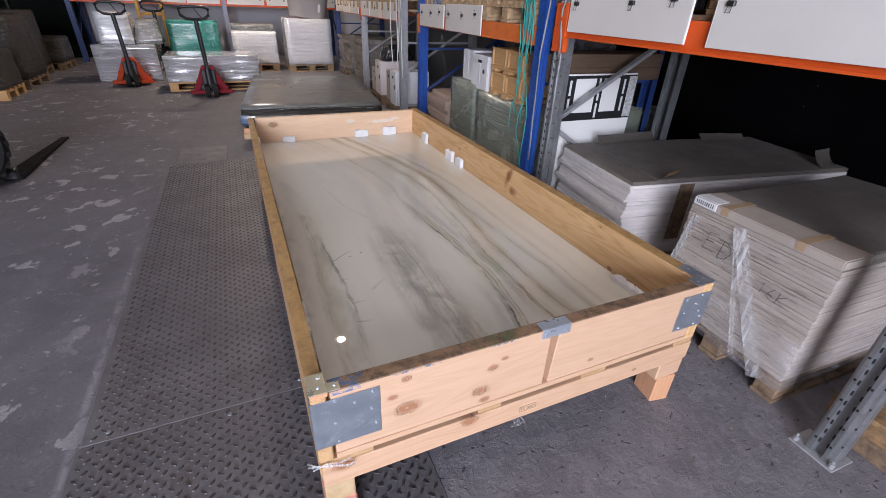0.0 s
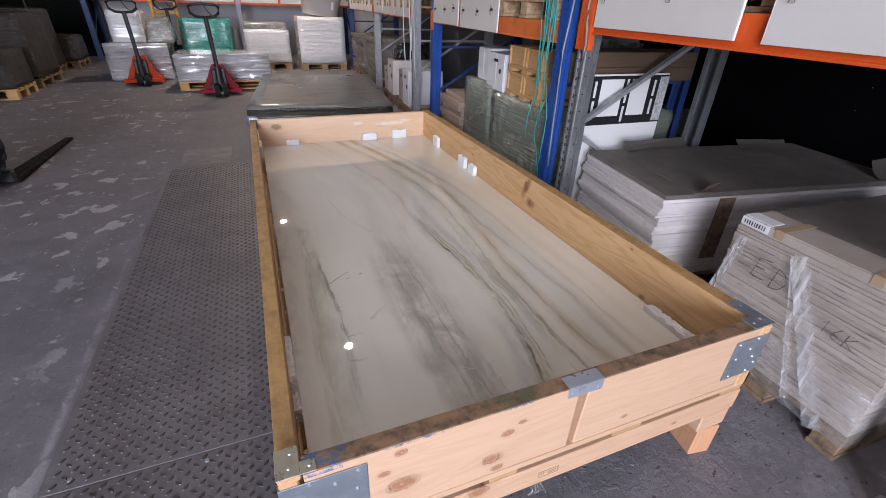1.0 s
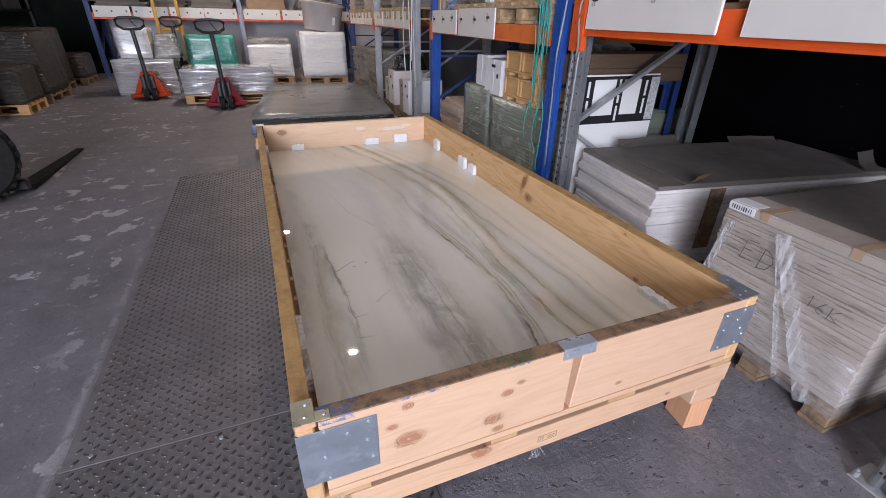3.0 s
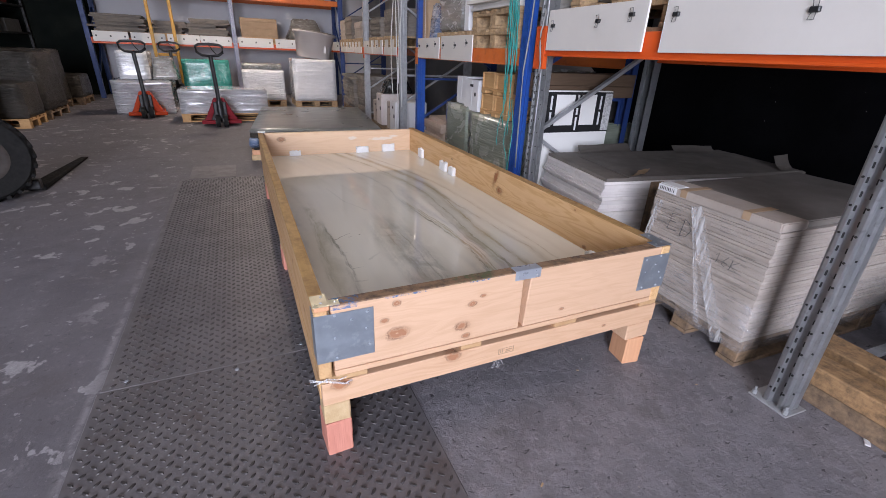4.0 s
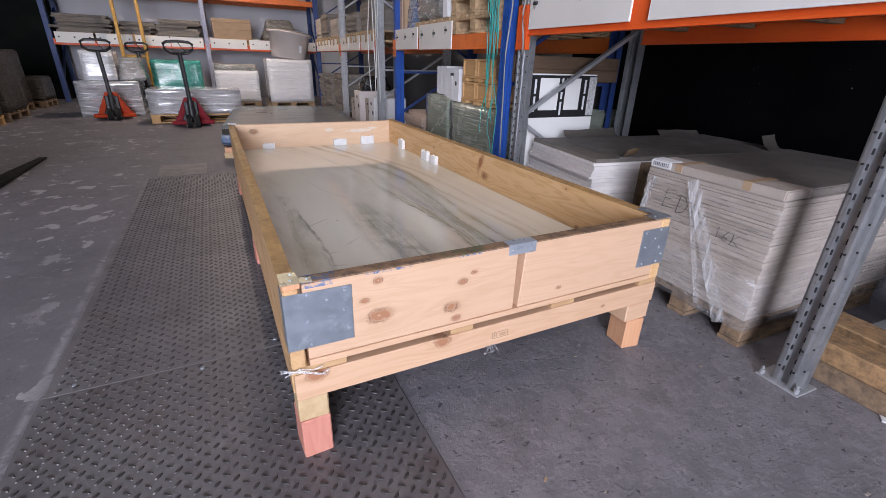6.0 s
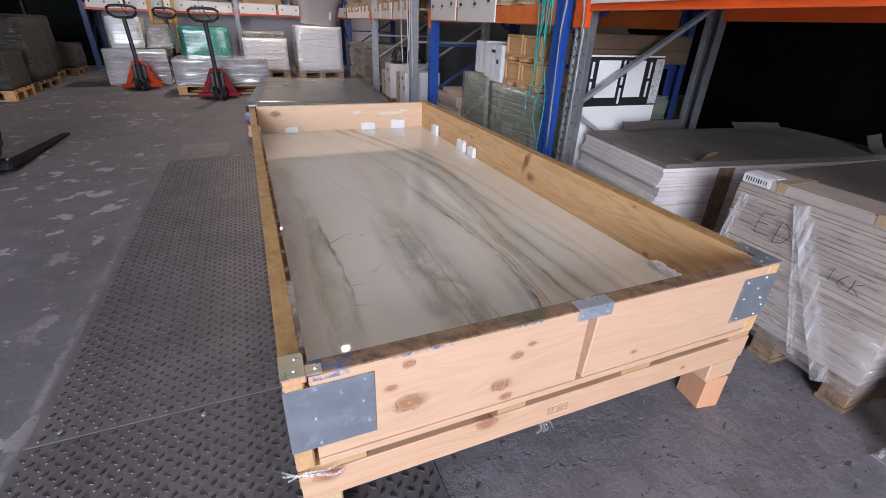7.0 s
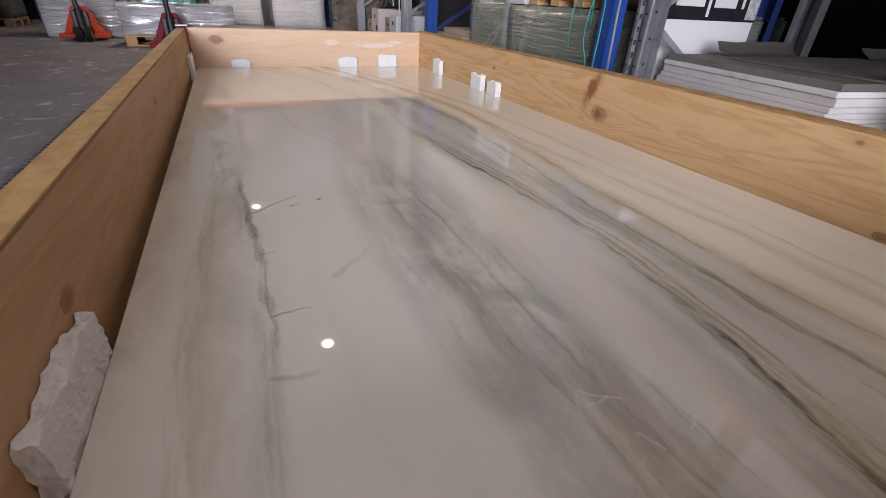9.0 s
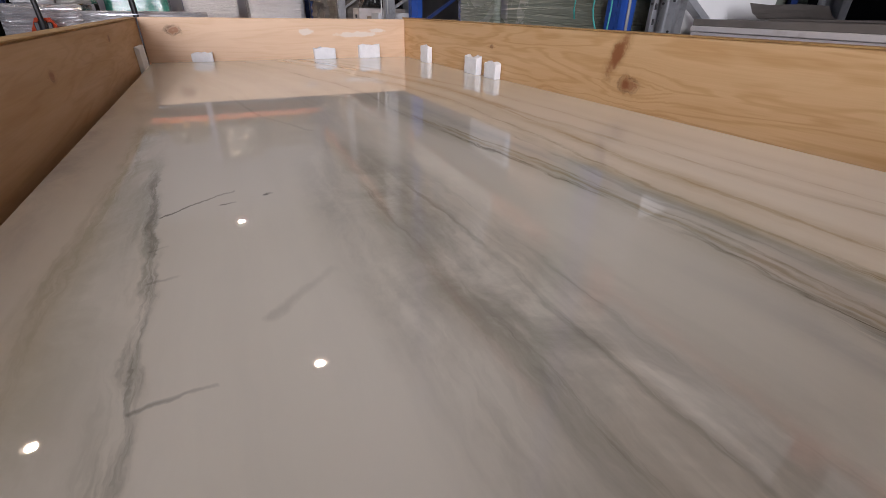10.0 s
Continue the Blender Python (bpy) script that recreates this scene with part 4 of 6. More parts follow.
foam(0.245, 3.085, 0.3605, 0.345, 3.113, 0.405, 1)
foam(0.865, 3.080, 0.3605, 0.985, 3.113, 0.418, 2)
foam(1.125, 3.080, 0.3605, 1.250, 3.113, 0.430, 3)
foam(1.394, 2.70, 0.3605, 1.420, 2.80, 0.44, 4)
foam(1.390, 2.16, 0.3605, 1.420, 2.27, 0.432, 5)
foam(1.390, 2.00, 0.3605, 1.420, 2.09, 0.422, 6)
foam(0.042, 2.80, 0.335, 0.061, 2.98, 0.47, 7)
foam(0.0425, 0.425, 0.335, 0.061, 0.62, 0.452, 8, FOAM_TORN, "torn cream foam strip wedged beside the slab", 0.006)
foam(0.0425, 0.355, 0.335, 0.061, 0.418, 0.39, 9, FOAM_TORN, "torn cream foam scrap wedged beside the slab", 0.006)
foam(1.378, 0.175, 0.3605, 1.420, 0.385, 0.382, 10, FOAM_TORN, "torn cream foam strip lying on the slab edge", 0.006)

# ---- second, film-wrapped slab crate behind ----
crate2 = thing("wrapped_slab_crate", "low film-wrapped slab crate with a dusty grey top, on wooden runners", "crate", m=pose(-0.05, 4.74, 0, 0, 0, -6.5))
# sides use the shade-darkened wrap so that they don't look bright
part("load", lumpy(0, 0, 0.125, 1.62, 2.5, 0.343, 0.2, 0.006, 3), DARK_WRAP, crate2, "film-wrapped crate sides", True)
part("top_sheet", lumpy(-0.005, -0.005, 0.344, 1.625, 2.505, 0.358, 0.25, 0.003, 5, rnd=0.006), SLAB_FILM, crate2, "grey top under glossy film", True)
for x in (0.0, 0.76, 1.52):
    part("runner", B((x, 0.0, 0.065, x + 0.1, 2.45, 0.124), bevel=0.004), ORANGE_BLOCK, crate2)
    for y in (0.0, 1.15, 2.3):
        part("foot_block", B((x - 0.01, y - 0.01, 0.0, x + 0.11, y + 0.14, 0.064), bevel=0.004), END_GRAIN, crate2)
part("blue_tape", lumpy(-0.016, -0.016, 0.16, 0.09, 0.10, 0.27, 0.03, 0.012, 8, rnd=0.01), BLUE_FILM, crate2, "crumpled blue film at the corner", True)
bm = bmesh.new()
for i in range(9):
    tube(bm, [(0.02 + i * 0.17, -0.008, 0.345), (0.1 + i * 0.17, -0.012, 0.335 + random.uniform(-0.02, 0.015)), (0.19 + i * 0.17, -0.008, 0.34)], 0.003, 5)
part("film_fold", bm, FILM_BAND, crate2, "bunched film along the front edge", True)

# ---- pallet racking along the aisle ----
RM = Matrix.Translation((1.785, 0, 0)) @ pose(0, 0, 0, 0, 0, -2.5)


def post_mesh(w=0.08, d=0.095, h=5.0, t=0.004, holes=True):
    """A rack post: slotted front web, two side webs with returns. Its front faces -x."""
    bm = bmesh.new()
    if holes:
        B((0, 0, 0, t, 0.017, h), (0, w - 0.017, 0, t, w, h), (0, 0.0235, 0, t, w - 0.0235, h), bevel=0, bm=bm)
        z = 0.0
        while z < min(h, 2.6):
            B((0, 0.017, z, t, 0.0235, z + 0.02), (0, w - 0.0235, z, t, w - 0.017, z + 0.02), bevel=0, bm=bm)
            z += 0.05
        if h > z:
            B((0, 0.017, z, t, 0.0235, h), (0, w - 0.0235, z, t, w - 0.017, h), bevel=0, bm=bm)
    else:
        e = 0.012
        outline = [(0, 0), (0, w), (d * 0.55, w), (d * 0.55, w + e), (d, w + e), (d, w + e - t), (d * 0.55 + t, w + e - t), (d * 0.55 + t, w - t), (t, w - t), (t, t), (d * 0.55 + t, t), (d * 0.55 + t, t - e), (d, t - e), (d, -e), (d * 0.55, -e), (d * 0.55, 0)]
        low, high = [[bm.verts.new((x, y, z)) for x, y in outline] for z in (0, h)]
        for i in range(len(outline)):
            j = (i + 1) % len(outline)
            bm.faces.new((low[i], high[i], high[j], low[j]))
        bm.faces.new(low)
        bm.faces.new(high[::-1])
        return bm
    B((t, 0, 0, d * 0.55, t, h), (t, w - t, 0, d * 0.55, w, h), (d * 0.55 - t, -0.012, 0, d * 0.55, 0, h), (d * 0.55 - t, w, 0, d * 0.55, w + 0.012, h),
      (d * 0.55, -0.012, 0, d, -0.012 + t, h), (d * 0.55, w + 0.012 - t, 0, d, w + 0.012, h), bevel=0, bm=bm)
    return bm


def rolled_post(h=5.0):
    """A cold-rolled post: two front flats with a sunk web between them, side walls and back returns. Its front faces -x."""
    bm = bmesh.new()
    line_ = [(0.085, -0.010), (0.050, -0.010), (0.046, 0.0), (0.010, 0.0), (0.003, 0.003), (0.0, 0.010), (0.0, 0.023), (0.021, 0.030), (0.021, 0.055), (0.0, 0.062), (0.0, 0.075), (0.003, 0.082), (0.010, 0.085), (0.046, 0.085), (0.050, 0.095), (0.085, 0.095)]
    low, high = [[bm.verts.new((x, y, z)) for x, y in line_] for z in (0.006, h)]
    for k in range(len(line_) - 1):
        bm.faces.new((low[k], low[k + 1], high[k + 1], high[k]))
    bmesh.ops.solidify(bm, geom=bm.faces[:], thickness=0.003)
    return bm


def punch(up, top=2.3):
    """Slots in the slanted walls of the web and round holes in the flats and sides of a rolled post, as black inserts
    for their dark.
    """
    slot = hole_ = None
    for i in range(int(top / 0.05)):
        z = 0.06 + i * 0.05
        for y, turn in ((0.0268, -18.5), (0.0582, 18.5)):
            mm = pose(0.0096, y, z, 0, 0, turn)
            if slot is None:
                slot = part("slot", B((-0.004, -0.0034, 0, 0.004, 0.0034, 0.021), bevel=0.0015), BLACK, up, "black insert standing for a dark keyhole slot")
                slot.matrix_basis = mm
            else:
                again(slot, mm)
        if i % 2:
            continue
        for mm in (pose(0.0, 0.0165, z + 0.02, 0, 90, 0), pose(0.0, 0.0685, z + 0.02, 0, 90, 0), pose(0.029, 0.0, z + 0.03, 90, 0, 0)):
            if hole_ is None:
                hole_ = part("bolt_hole", cyl(bmesh.new(), (0, 0, -0.0042), (0, 0, 0.0042), 0.0042, None, 10), BLACK, up, "small black plug standing for a dark round hole")
                hole_.matrix_basis = mm
            else:
                again(hole_, mm)


def flat_brace(bm, p, q, w=0.02, t=0.012):
    p, q = Vector(p), Vector(q)
    d = q - p
    m = Matrix.Translation((p + q) / 2) @ d.to_track_quat("Z", "Y").to_matrix().to_4x4() @ Matrix.Diagonal((w * 2, t * 2, d.length, 1))
    bmesh.ops.create_cube(bm, size=1, matrix=m)
    return bm


def upright(v, material, label, depth=1.1, low=(0.62, 1.32), h=5.0, brace=None, first=0.62, flip=False, back=None, flat=True, d=0.095, rolled=False):
    up = thing("rack_upright", label, "rack upright", "rack uprights", RM @ pose(0, v, 0))
    part("front_post", rolled_post(h) if rolled else post_mesh(h=h, d=d), material, up)
    b = part("back_post", rolled_post(h) if rolled else post_mesh(h=h, d=d, holes=False), back or material, up)
    b.matrix_basis = pose(depth, 0.08, 0, 0, 0, 180)
    z, k = first, 0 if not flip else 1
    while z < h - 0.8:
        a, c = (0.05, depth - 0.05) if k % 2 == 0 else (depth - 0.05, 0.05)
        part("brace", flat_brace(bmesh.new(), (a, 0.05, z), (c, 0.05, z + 0.62)), brace or material, up)
        z, k = z + 0.64, k + 1
    for q in (0.2, 1.0) if flat else (0.1,):
        part("brace", flat_brace(bmesh.new(), (0.05, 0.05, q), (depth - 0.05, 0.05, q)), brace or material, up)
    for x in (-0.02, depth - 0.1):
        bp = part("base_plate", B((x, -0.03, 0, x + 0.13, 0.13, 0.008), bevel=0.002), GALV, up)
        for y in (-0.015, 0.115):
            part("anchor_bolt", lathe(bmesh.new(), [(0.0, 0.035), (0.005, 0.035), (0.005, 0.022), (0.01, 0.021), (0.01, 0.0)], 8, (x + 0.015, y, 0.008)), GALV, bp)
    return up


up1 = upright(-0.475, GALV, "galvanised slotted steel rack upright bolted to the floor", flip=True, flat=False, rolled=True)
punch(up1)
up2 = upright(1.615, GALV, "galvanised steel rack upright with grey diagonal braces", first=0.14, brace=GALV, flip=True, flat=False, rolled=True)
punch(up2, 1.9)
part("beam_hook", B((-0.004, -0.002, 1.23, 0.0, 0.102, 1.50), (-0.004, -0.016, 1.23, 0.03, -0.002, 1.50), bevel=0.001), RED_ORANGE, up2, "orange beam end connector")
# back posts and braces take a darker blue than the front posts
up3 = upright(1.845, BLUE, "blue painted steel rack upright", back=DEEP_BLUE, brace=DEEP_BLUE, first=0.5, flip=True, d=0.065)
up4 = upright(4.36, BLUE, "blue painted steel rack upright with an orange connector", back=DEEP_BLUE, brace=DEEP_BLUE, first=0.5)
part("beam_hook", B((-0.004, -0.002, 1.17, 0.0, 0.102, 1.36), bevel=0.001), ORANGE, up4, "orange beam end connector")
up5 = upright(5.15, GALV, "galvanised steel rack upright hung with cables")
up6 = upright(7.50, GALV, "galvanised steel rack upright with red connectors")
part("beam_hook", B((-0.004, -0.002, 1.17, 0.0, 0.102, 1.36), (-0.004, -0.002, 2.3, 0.0, 0.102, 2.5), bevel=0.001), RED_ORANGE, up6, "red beam end connector")
up7 = upright(10.2, DEEP_BLUE, "dark blue steel rack upright")


def beam(v0, v1, z0, z1, material, label, u=0.0):
    b = thing("rack_beam", label, "rack beam", "rack beams", RM @ pose(u, v0, z0))
    L, H = v1 - v0, z1 - z0
    part("beam_body", B((0.012, 0, 0, 0.055, L, H), bevel=0.004), material, b)
    part("lip", B((0.004, 0, 0, 0.0115, L, 0.012), bevel=0.001), material, b)
    return b


beam(-0.38, 1.61, 1.315, 1.445, RED_ORANGE, "bright red-orange steel rack beam")
beam(-0.38, 1.61, 1.30, 1.43, RED_ORANGE, "bright red-orange steel rack beam at the back of the bay", 1.03)
beam(1.945, 4.355, 1.24, 1.36, ORANGE, "orange steel rack beam")
beam(1.945, 4.355, 1.24, 1.36, ORANGE, "orange steel rack beam at the back of the bay", 1.03)
beam(5.26, 7.495, 1.24, 1.36, RED_ORANGE, "red-orange steel rack beam")
beam(5.26, 7.495, 2.36, 2.48, ORANGE, "orange steel upper rack beam")
beam(7.61, 10.19, 1.24, 1.36, ORANGE, "orange steel rack beam")
beam(7.61, 10.19, 2.36, 2.48, ORANGE, "orange steel upper rack beam")
beam(1.945, 4.355, 2.42, 2.54, ORANGE, "orange steel upper rack beam")
beam(5.26, 10.19, 1.24, 1.36, ORANGE, "orange steel rack beam at the back", 1.03)
beam(5.26, 10.19, 2.36, 2.48, ORANGE, "orange steel upper rack beam at the back", 1.03)
for i, v in enumerate((-0.1, 0.3, 0.75, 1.2)):
    bar = thing("cross_bar", "grey steel cross bar between rack beams", "rack bar", "rack cross bars", RM @ pose(0.06, v, 1.375))
    part("bar_body", B((0, 0, 0, 0.965, 0.045, 0.06), bevel=0.003), OLD_PALLET, bar)


deck = thing("rack_deck", "dark worn plywood deck resting on the rack beams", "deck", m=RM @ pose(0.0, -0.36, 1.4455))
for i in range(5):
    part("deck_board", B((0.058 + i * 0.205, 0, 0, 0.255 + i * 0.205, 1.84, 0.022), bevel=0.002), OLD_PALLET, deck)


def binder_clip(parent, v, z):
    bm = bmesh.new()
    B((-0.012, v - 0.018, z - 0.012, 0.006, v + 0.018, z + 0.008), bevel=0.003, bm=bm)
    c = part("binder_clip", bm, BLACK, parent, "black binder clip")
    bm = bmesh.new()
    tube(bm, [(-0.008, v - 0.008, z - 0.008), (-0.014, v - 0.011, z - 0.035), (-0.014, v + 0.011, z - 0.035), (-0.008, v + 0.008, z - 0.008)], 0.0016, 5)
    tube(bm, [(-0.006, v - 0.008, z + 0.006), (-0.012, v - 0.01, z + 0.028), (-0.012, v + 0.01, z + 0.028), (-0.006, v + 0.008, z + 0.006)], 0.0016, 5)
    part("clip_wire", bm, CHROME, c)


def sample_panel(v0, v1, z0, z1, clips, lean=0.0, material=PANEL):
    p = thing("tile_sample_panel", "pale grey tile sample panel clipped to the rack beam", "tile sample", "tile samples along the rack", RM @ pose(-0.012, v0, z0, 0, lean, 0))
    L, H = v1 - v0, z1 - z0
    part("panel_face", B((0, 0.004, 0, 0.006, L - 0.004, H), bevel=0.001), material, p)
    part("panel_edge", B((0.0005, 0, 0, 0.010, 0.004, H), (0.0005, L - 0.004, 0, 0.010, L, H), (0.0062, 0.004, 0, 0.010, L - 0.004, H), bevel=0.0005), PANEL_EDGE, p, "white edge")
    for c, cz in clips:
        binder_clip(p, c * L, cz * H)


sample_panel(0.70, 1.57, 1.35, 1.59, ((0.12, 0.74), (0.42, 0.66), (0.93, 0.62)))
sample_panel(-0.37, 0.585, 1.348, 1.70, ((0.3, 0.42), (0.93, 0.47)))
sample_panel(2.77, 3.56, 1.245, 1.47, ((0.15, 0.7), (0.5, 0.62), (0.9, 0.62)))
sample_panel(3.62, 4.34, 1.25, 1.46, ((0.15, 0.7), (0.5, 0.62), (0.9, 0.62)))
sample_panel(5.30, 6.02, 1.255, 1.46, ((0.5, 0.62),))
sample_panel(6.10, 6.80, 1.255, 1.46, ((0.5, 0.62),))
sample_panel(6.84, 7.46, 1.255, 1.46, ((0.5, 0.62),))
for v in (7.7, 8.5, 9.3):
    sample_panel(v, v + 0.72, 1.255, 1.45, ((0.5, 0.62),))


# ---- pallets and loads ----
def pallet(m, lx=1.2, ly=0.8, material=PALLET, label="pale wooden pallet", group="wooden pallets"):
    """A block pallet, long side along x."""
    p = thing("pallet", label, "pallet", group, m)
    for i in range(5):
        y = i * (ly - 0.1) / 4
        part("top_board", B((0, y, 0.122, lx, y + 0.1, 0.144), bevel=0.002), material, p)
    for x in (0, lx / 2 - 0.07, lx - 0.14):
        part("stringer_board", B((x, 0, 0.1, x + 0.14, ly, 0.1215), bevel=0.002), material, p)
        for y in (0, ly / 2 - 0.05, ly - 0.1):
            part("block", B((x + 0.003, y + 0.003, 0.0225, x + 0.137, y + 0.097, 0.0995), bevel=0.003), material, p)
    for y in (0, ly / 2 - 0.05, ly - 0.1):
        part("bottom_board", B((0, y, 0, lx, y + 0.1, 0.022), bevel=0.002), material, p)
    return p


def box_stack(name, label, m, lx, ly, n, h, material, top=None, jitter=0.006, category="box stack", piece="tile_carton", seed=1):
    """A stack of flat cartons, each a piece of its own."""
    rnd = random.Random(seed)
    s = thing(name, label, category, m=m)
    made, z, total = {}, 0.0, n * h
    while total - z > 0.3 * h:
        k = rnd.choice((0.55, 0.7, 0.85, 1.0, 1.0, 1.2))
        last = total - z < 1.45 * h
        k = (total - z) / h if last else k
        d = 3 if rnd.random() < 0.12 else 1
        mm = pose(rnd.uniform(-jitter, jitter) * d, rnd.uniform(-jitter, jitter) * 0.45, z, rnd.uniform(-0.08, 0.08), rnd.uniform(-0.08, 0.08), rnd.uniform(-40, 40) * jitter * d)
        if k in made:
            again(made[k], mm, s)
        else:
            made[k] = part(piece, B((0, 0, 0.0, lx, ly, k * h - 0.0007), bevel=min(0.0018, k * h * 0.1)), top if last and top else material, s)
            made[k].matrix_basis = mm
        z += k * h
    return s


def loose_flap(m, lx, ly, bend, material, parent):
    bm = bmesh.new()
    rows = []
    for i in range(6):
        f = i / 5
        rows.append([bm.verts.new((lx * j / 4, ly * f, bend * f * f + 0.006 * noise.noise(Vector((j, i * 0.7, bend * 50))))) for j in range(5)])
    for a, b in zip(rows, rows[1:]):
        for j in range(4):
            bm.faces.new((a[j], a[j + 1], b[j + 1], b[j]))
    bmesh.ops.solidify(bm, geom=bm.faces[:], thickness=0.004)
    ob = part("carton_flap", bm, material, parent, "loose torn cardboard flap")
    ob.matrix_basis = m
    return ob


# pallets and loads on the deck behind the sample panels
for v in (-0.33, 0.60):
    for k in (0, 1):
        pallet(RM @ pose(0.07, v + 0.01 * k, 1.469 + 0.146 * k), 1.0, 0.86, PALLET, "pale wooden pallet on the rack deck", "pallets on the deck")
    ld = thing("wrapped_load", "brown carton load on pallets behind the sample panels", "wrapped load", "loads on the deck", RM @ pose(0.08, v, 1.762))
    part("load", lumpy(0, 0, 0, 0.97, 0.86, 0.5, 0.2, 0.01, v, rnd=0.01), KRAFT, ld)

# first bay: two stacks of flat tile cartons on old pallets
S1 = RM @ pose(0.09, 0.865, 0.0, 0, 0, -6.5)
pallet(S1, 1.5, 0.76, OLD_PALLET, "dark old pallet under stacked cartons")
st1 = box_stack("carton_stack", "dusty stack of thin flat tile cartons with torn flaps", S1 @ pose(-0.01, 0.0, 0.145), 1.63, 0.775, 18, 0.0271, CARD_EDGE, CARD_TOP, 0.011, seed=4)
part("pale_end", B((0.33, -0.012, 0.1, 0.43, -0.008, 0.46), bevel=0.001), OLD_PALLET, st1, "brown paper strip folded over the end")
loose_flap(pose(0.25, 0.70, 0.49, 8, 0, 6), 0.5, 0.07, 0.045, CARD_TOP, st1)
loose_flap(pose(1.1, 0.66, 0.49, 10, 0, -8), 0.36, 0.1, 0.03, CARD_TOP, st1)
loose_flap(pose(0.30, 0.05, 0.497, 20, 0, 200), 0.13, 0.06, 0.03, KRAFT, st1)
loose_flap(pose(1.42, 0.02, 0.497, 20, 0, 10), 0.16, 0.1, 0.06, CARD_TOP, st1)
part("cover_sheet", lumpy(0.17, -0.004, 0.4885, 1.61, 0.60, 0.494, 0.2, 0.002, 2, rnd=0.002), CARD_TOP, st1, "dark cardboard cover sheet")

S2 = RM @ pose(0.06, -0.20, 0.0)
pallet(S2 @ pose(0.02, 0.0, 0), 1.1, 0.66, OLD_PALLET, "dark old pallet under stacked cartons")
st2 = box_stack("carton_stack", "film-wrapped stack of thin tile cartons with marker writing", S2 @ pose(0, 0.0, 0.145), 1.15, 0.655, 25, 0.02144, CARD, CARD, 0.004, seed=9)
part("top_carton", lumpy(0.0, 0.005, 0.5365, 0.17, 0.65, 0.578, 0.2, 0.003, 4, rnd=0.005), CARD, st2, "long narrow carton on top")
part("top_carton", lumpy(0.175, 0.02, 0.5365, 1.13, 0.65, 0.570, 0.2, 0.003, 5, rnd=0.005), CARD_TOP, st2, "dark flat carton on top")
lab = part("paper_label", B((0.005, 0.53, 0.5785, 0.075, 0.645, 0.5815), (-0.004, 0.53, 0.545, -0.0015, 0.645, 0.578), bevel=0), WHITE_CARD, st2, "white printed label with illegible bars")
bm = bmesh.new()
for i in range(9):
    y = 0.545 + i * 0.0105
    B((-0.0052, y, 0.552, -0.0042, y + random.uniform(0.002, 0.006), 0.570), bevel=0, bm=bm)
part("print_bars", bm, INK, lab)
for y in (0.14, 0.47):
    part("paper_tape", B((-0.003, y, 0.545, -0.0005, y + 0.035, 0.5805), (-0.003, y, 0.581, 0.172, y + 0.035, 0.5825), bevel=0), KRAFT, st2, "brown paper tape across the narrow carton")
part("lower_film", lumpy(-0.013, -0.013, -0.06, 1.163, 0.671, 0.20, 0.05, 0.008, 16, 1.0, 0.012), FILM_LOW, st2, "milky overlapping turns of stretch film", True)
part("corner_film", lumpy(-0.010, -0.010, -0.045, 1.16, 0.668, 0.545, 0.06, 0.006, 6, 1.0, 0.012), FILM, st2, "clear stretch film, creased and glossy", True)


rs = random.Random(21)
bm = bmesh.new()
for row in range(22):
    z = 0.03 + row * 0.0225
    y = 0.05 + rs.uniform(0, 0.06)
    while y < 0.6:
        L = rs.uniform(0.02, 0.07)
        if rs.random() < 0.55:
            B((-0.0062, y, z, -0.0056, y + L, z + 0.0035), bevel=0, bm=bm)
        y += L + rs.uniform(0.03, 0.12)
tagged(part("print_bars", bm, surf("faded_print", (0.16, 0.14, 0.13), (0.24, 0.21, 0.19), 0.7), st2, "rows of faded small print"), kind="stuff")


def ribbon(name, pts, width, material, parent, label="", twist=0.0):
    """A creased band of film through points, lying in the (y, z) plane of its thing."""
    bm = bmesh.new()
    rows = []
    for i, p in enumerate(pts):
        q, r = Vector(pts[max(i - 1, 0)]), Vector(pts[min(i + 1, len(pts) - 1)])
        d = (r - q).normalized()
        s = d.cross(Vector((1, 0, 0))).normalized()
        rows.append([bm.verts.new(Vector(p) + s * width * (k / 6 - 0.5) * (1 + 0.08 * math.sin(i * 1.7)) + Vector((-0.004 * (0.5 + 0.5 * math.sin(k * 2.4 + twist)), 0, 0))) for k in range(7)])
    for a, b in zip(rows, rows[1:]):
        for k in range(6):
            bm.faces.new((a[k], a[k + 1], b[k + 1], b[k]))
    return part(name, bm, material, parent, label, True)


def line(p, q, n=9):
    return [tuple(Vector(p).lerp(Vector(q), i / (n - 1))) for i in range(n)]


ribbon("film_band", line((-0.018, 0.385, 0.53), (-0.022, 0.085, -0.05), 13), 0.065, FILM_STRIP, st2, "twisted bright film band", 0.4)
ribbon("film_band", line((-0.016, 0.40, 0.53), (-0.02, 0.21, -0.02), 9), 0.026, FILM_STRIP, st2, "twisted bright film band", 0.8)
ribbon("film_band", line((-0.014, 0.60, 0.50), (-0.014, 0.655, 0.18), 7), 0.04, FILM_BAND, st2, "bright film band", 0.5)


def marker(strokes, y0, z0, w, h, lean=0.0):
    """Handwriting in thin strokes on the aisle face of the near stack; strokes in a unit square."""
    bm = bmesh.new()
    for s in strokes:
        tube(bm, [(-0.0165, y0 - (a + lean * b) * w, z0 + b * h) for a, b in s], 0.0016, 5)
    part("marker_writing", bm, INK, st2, "thin black marker writing")


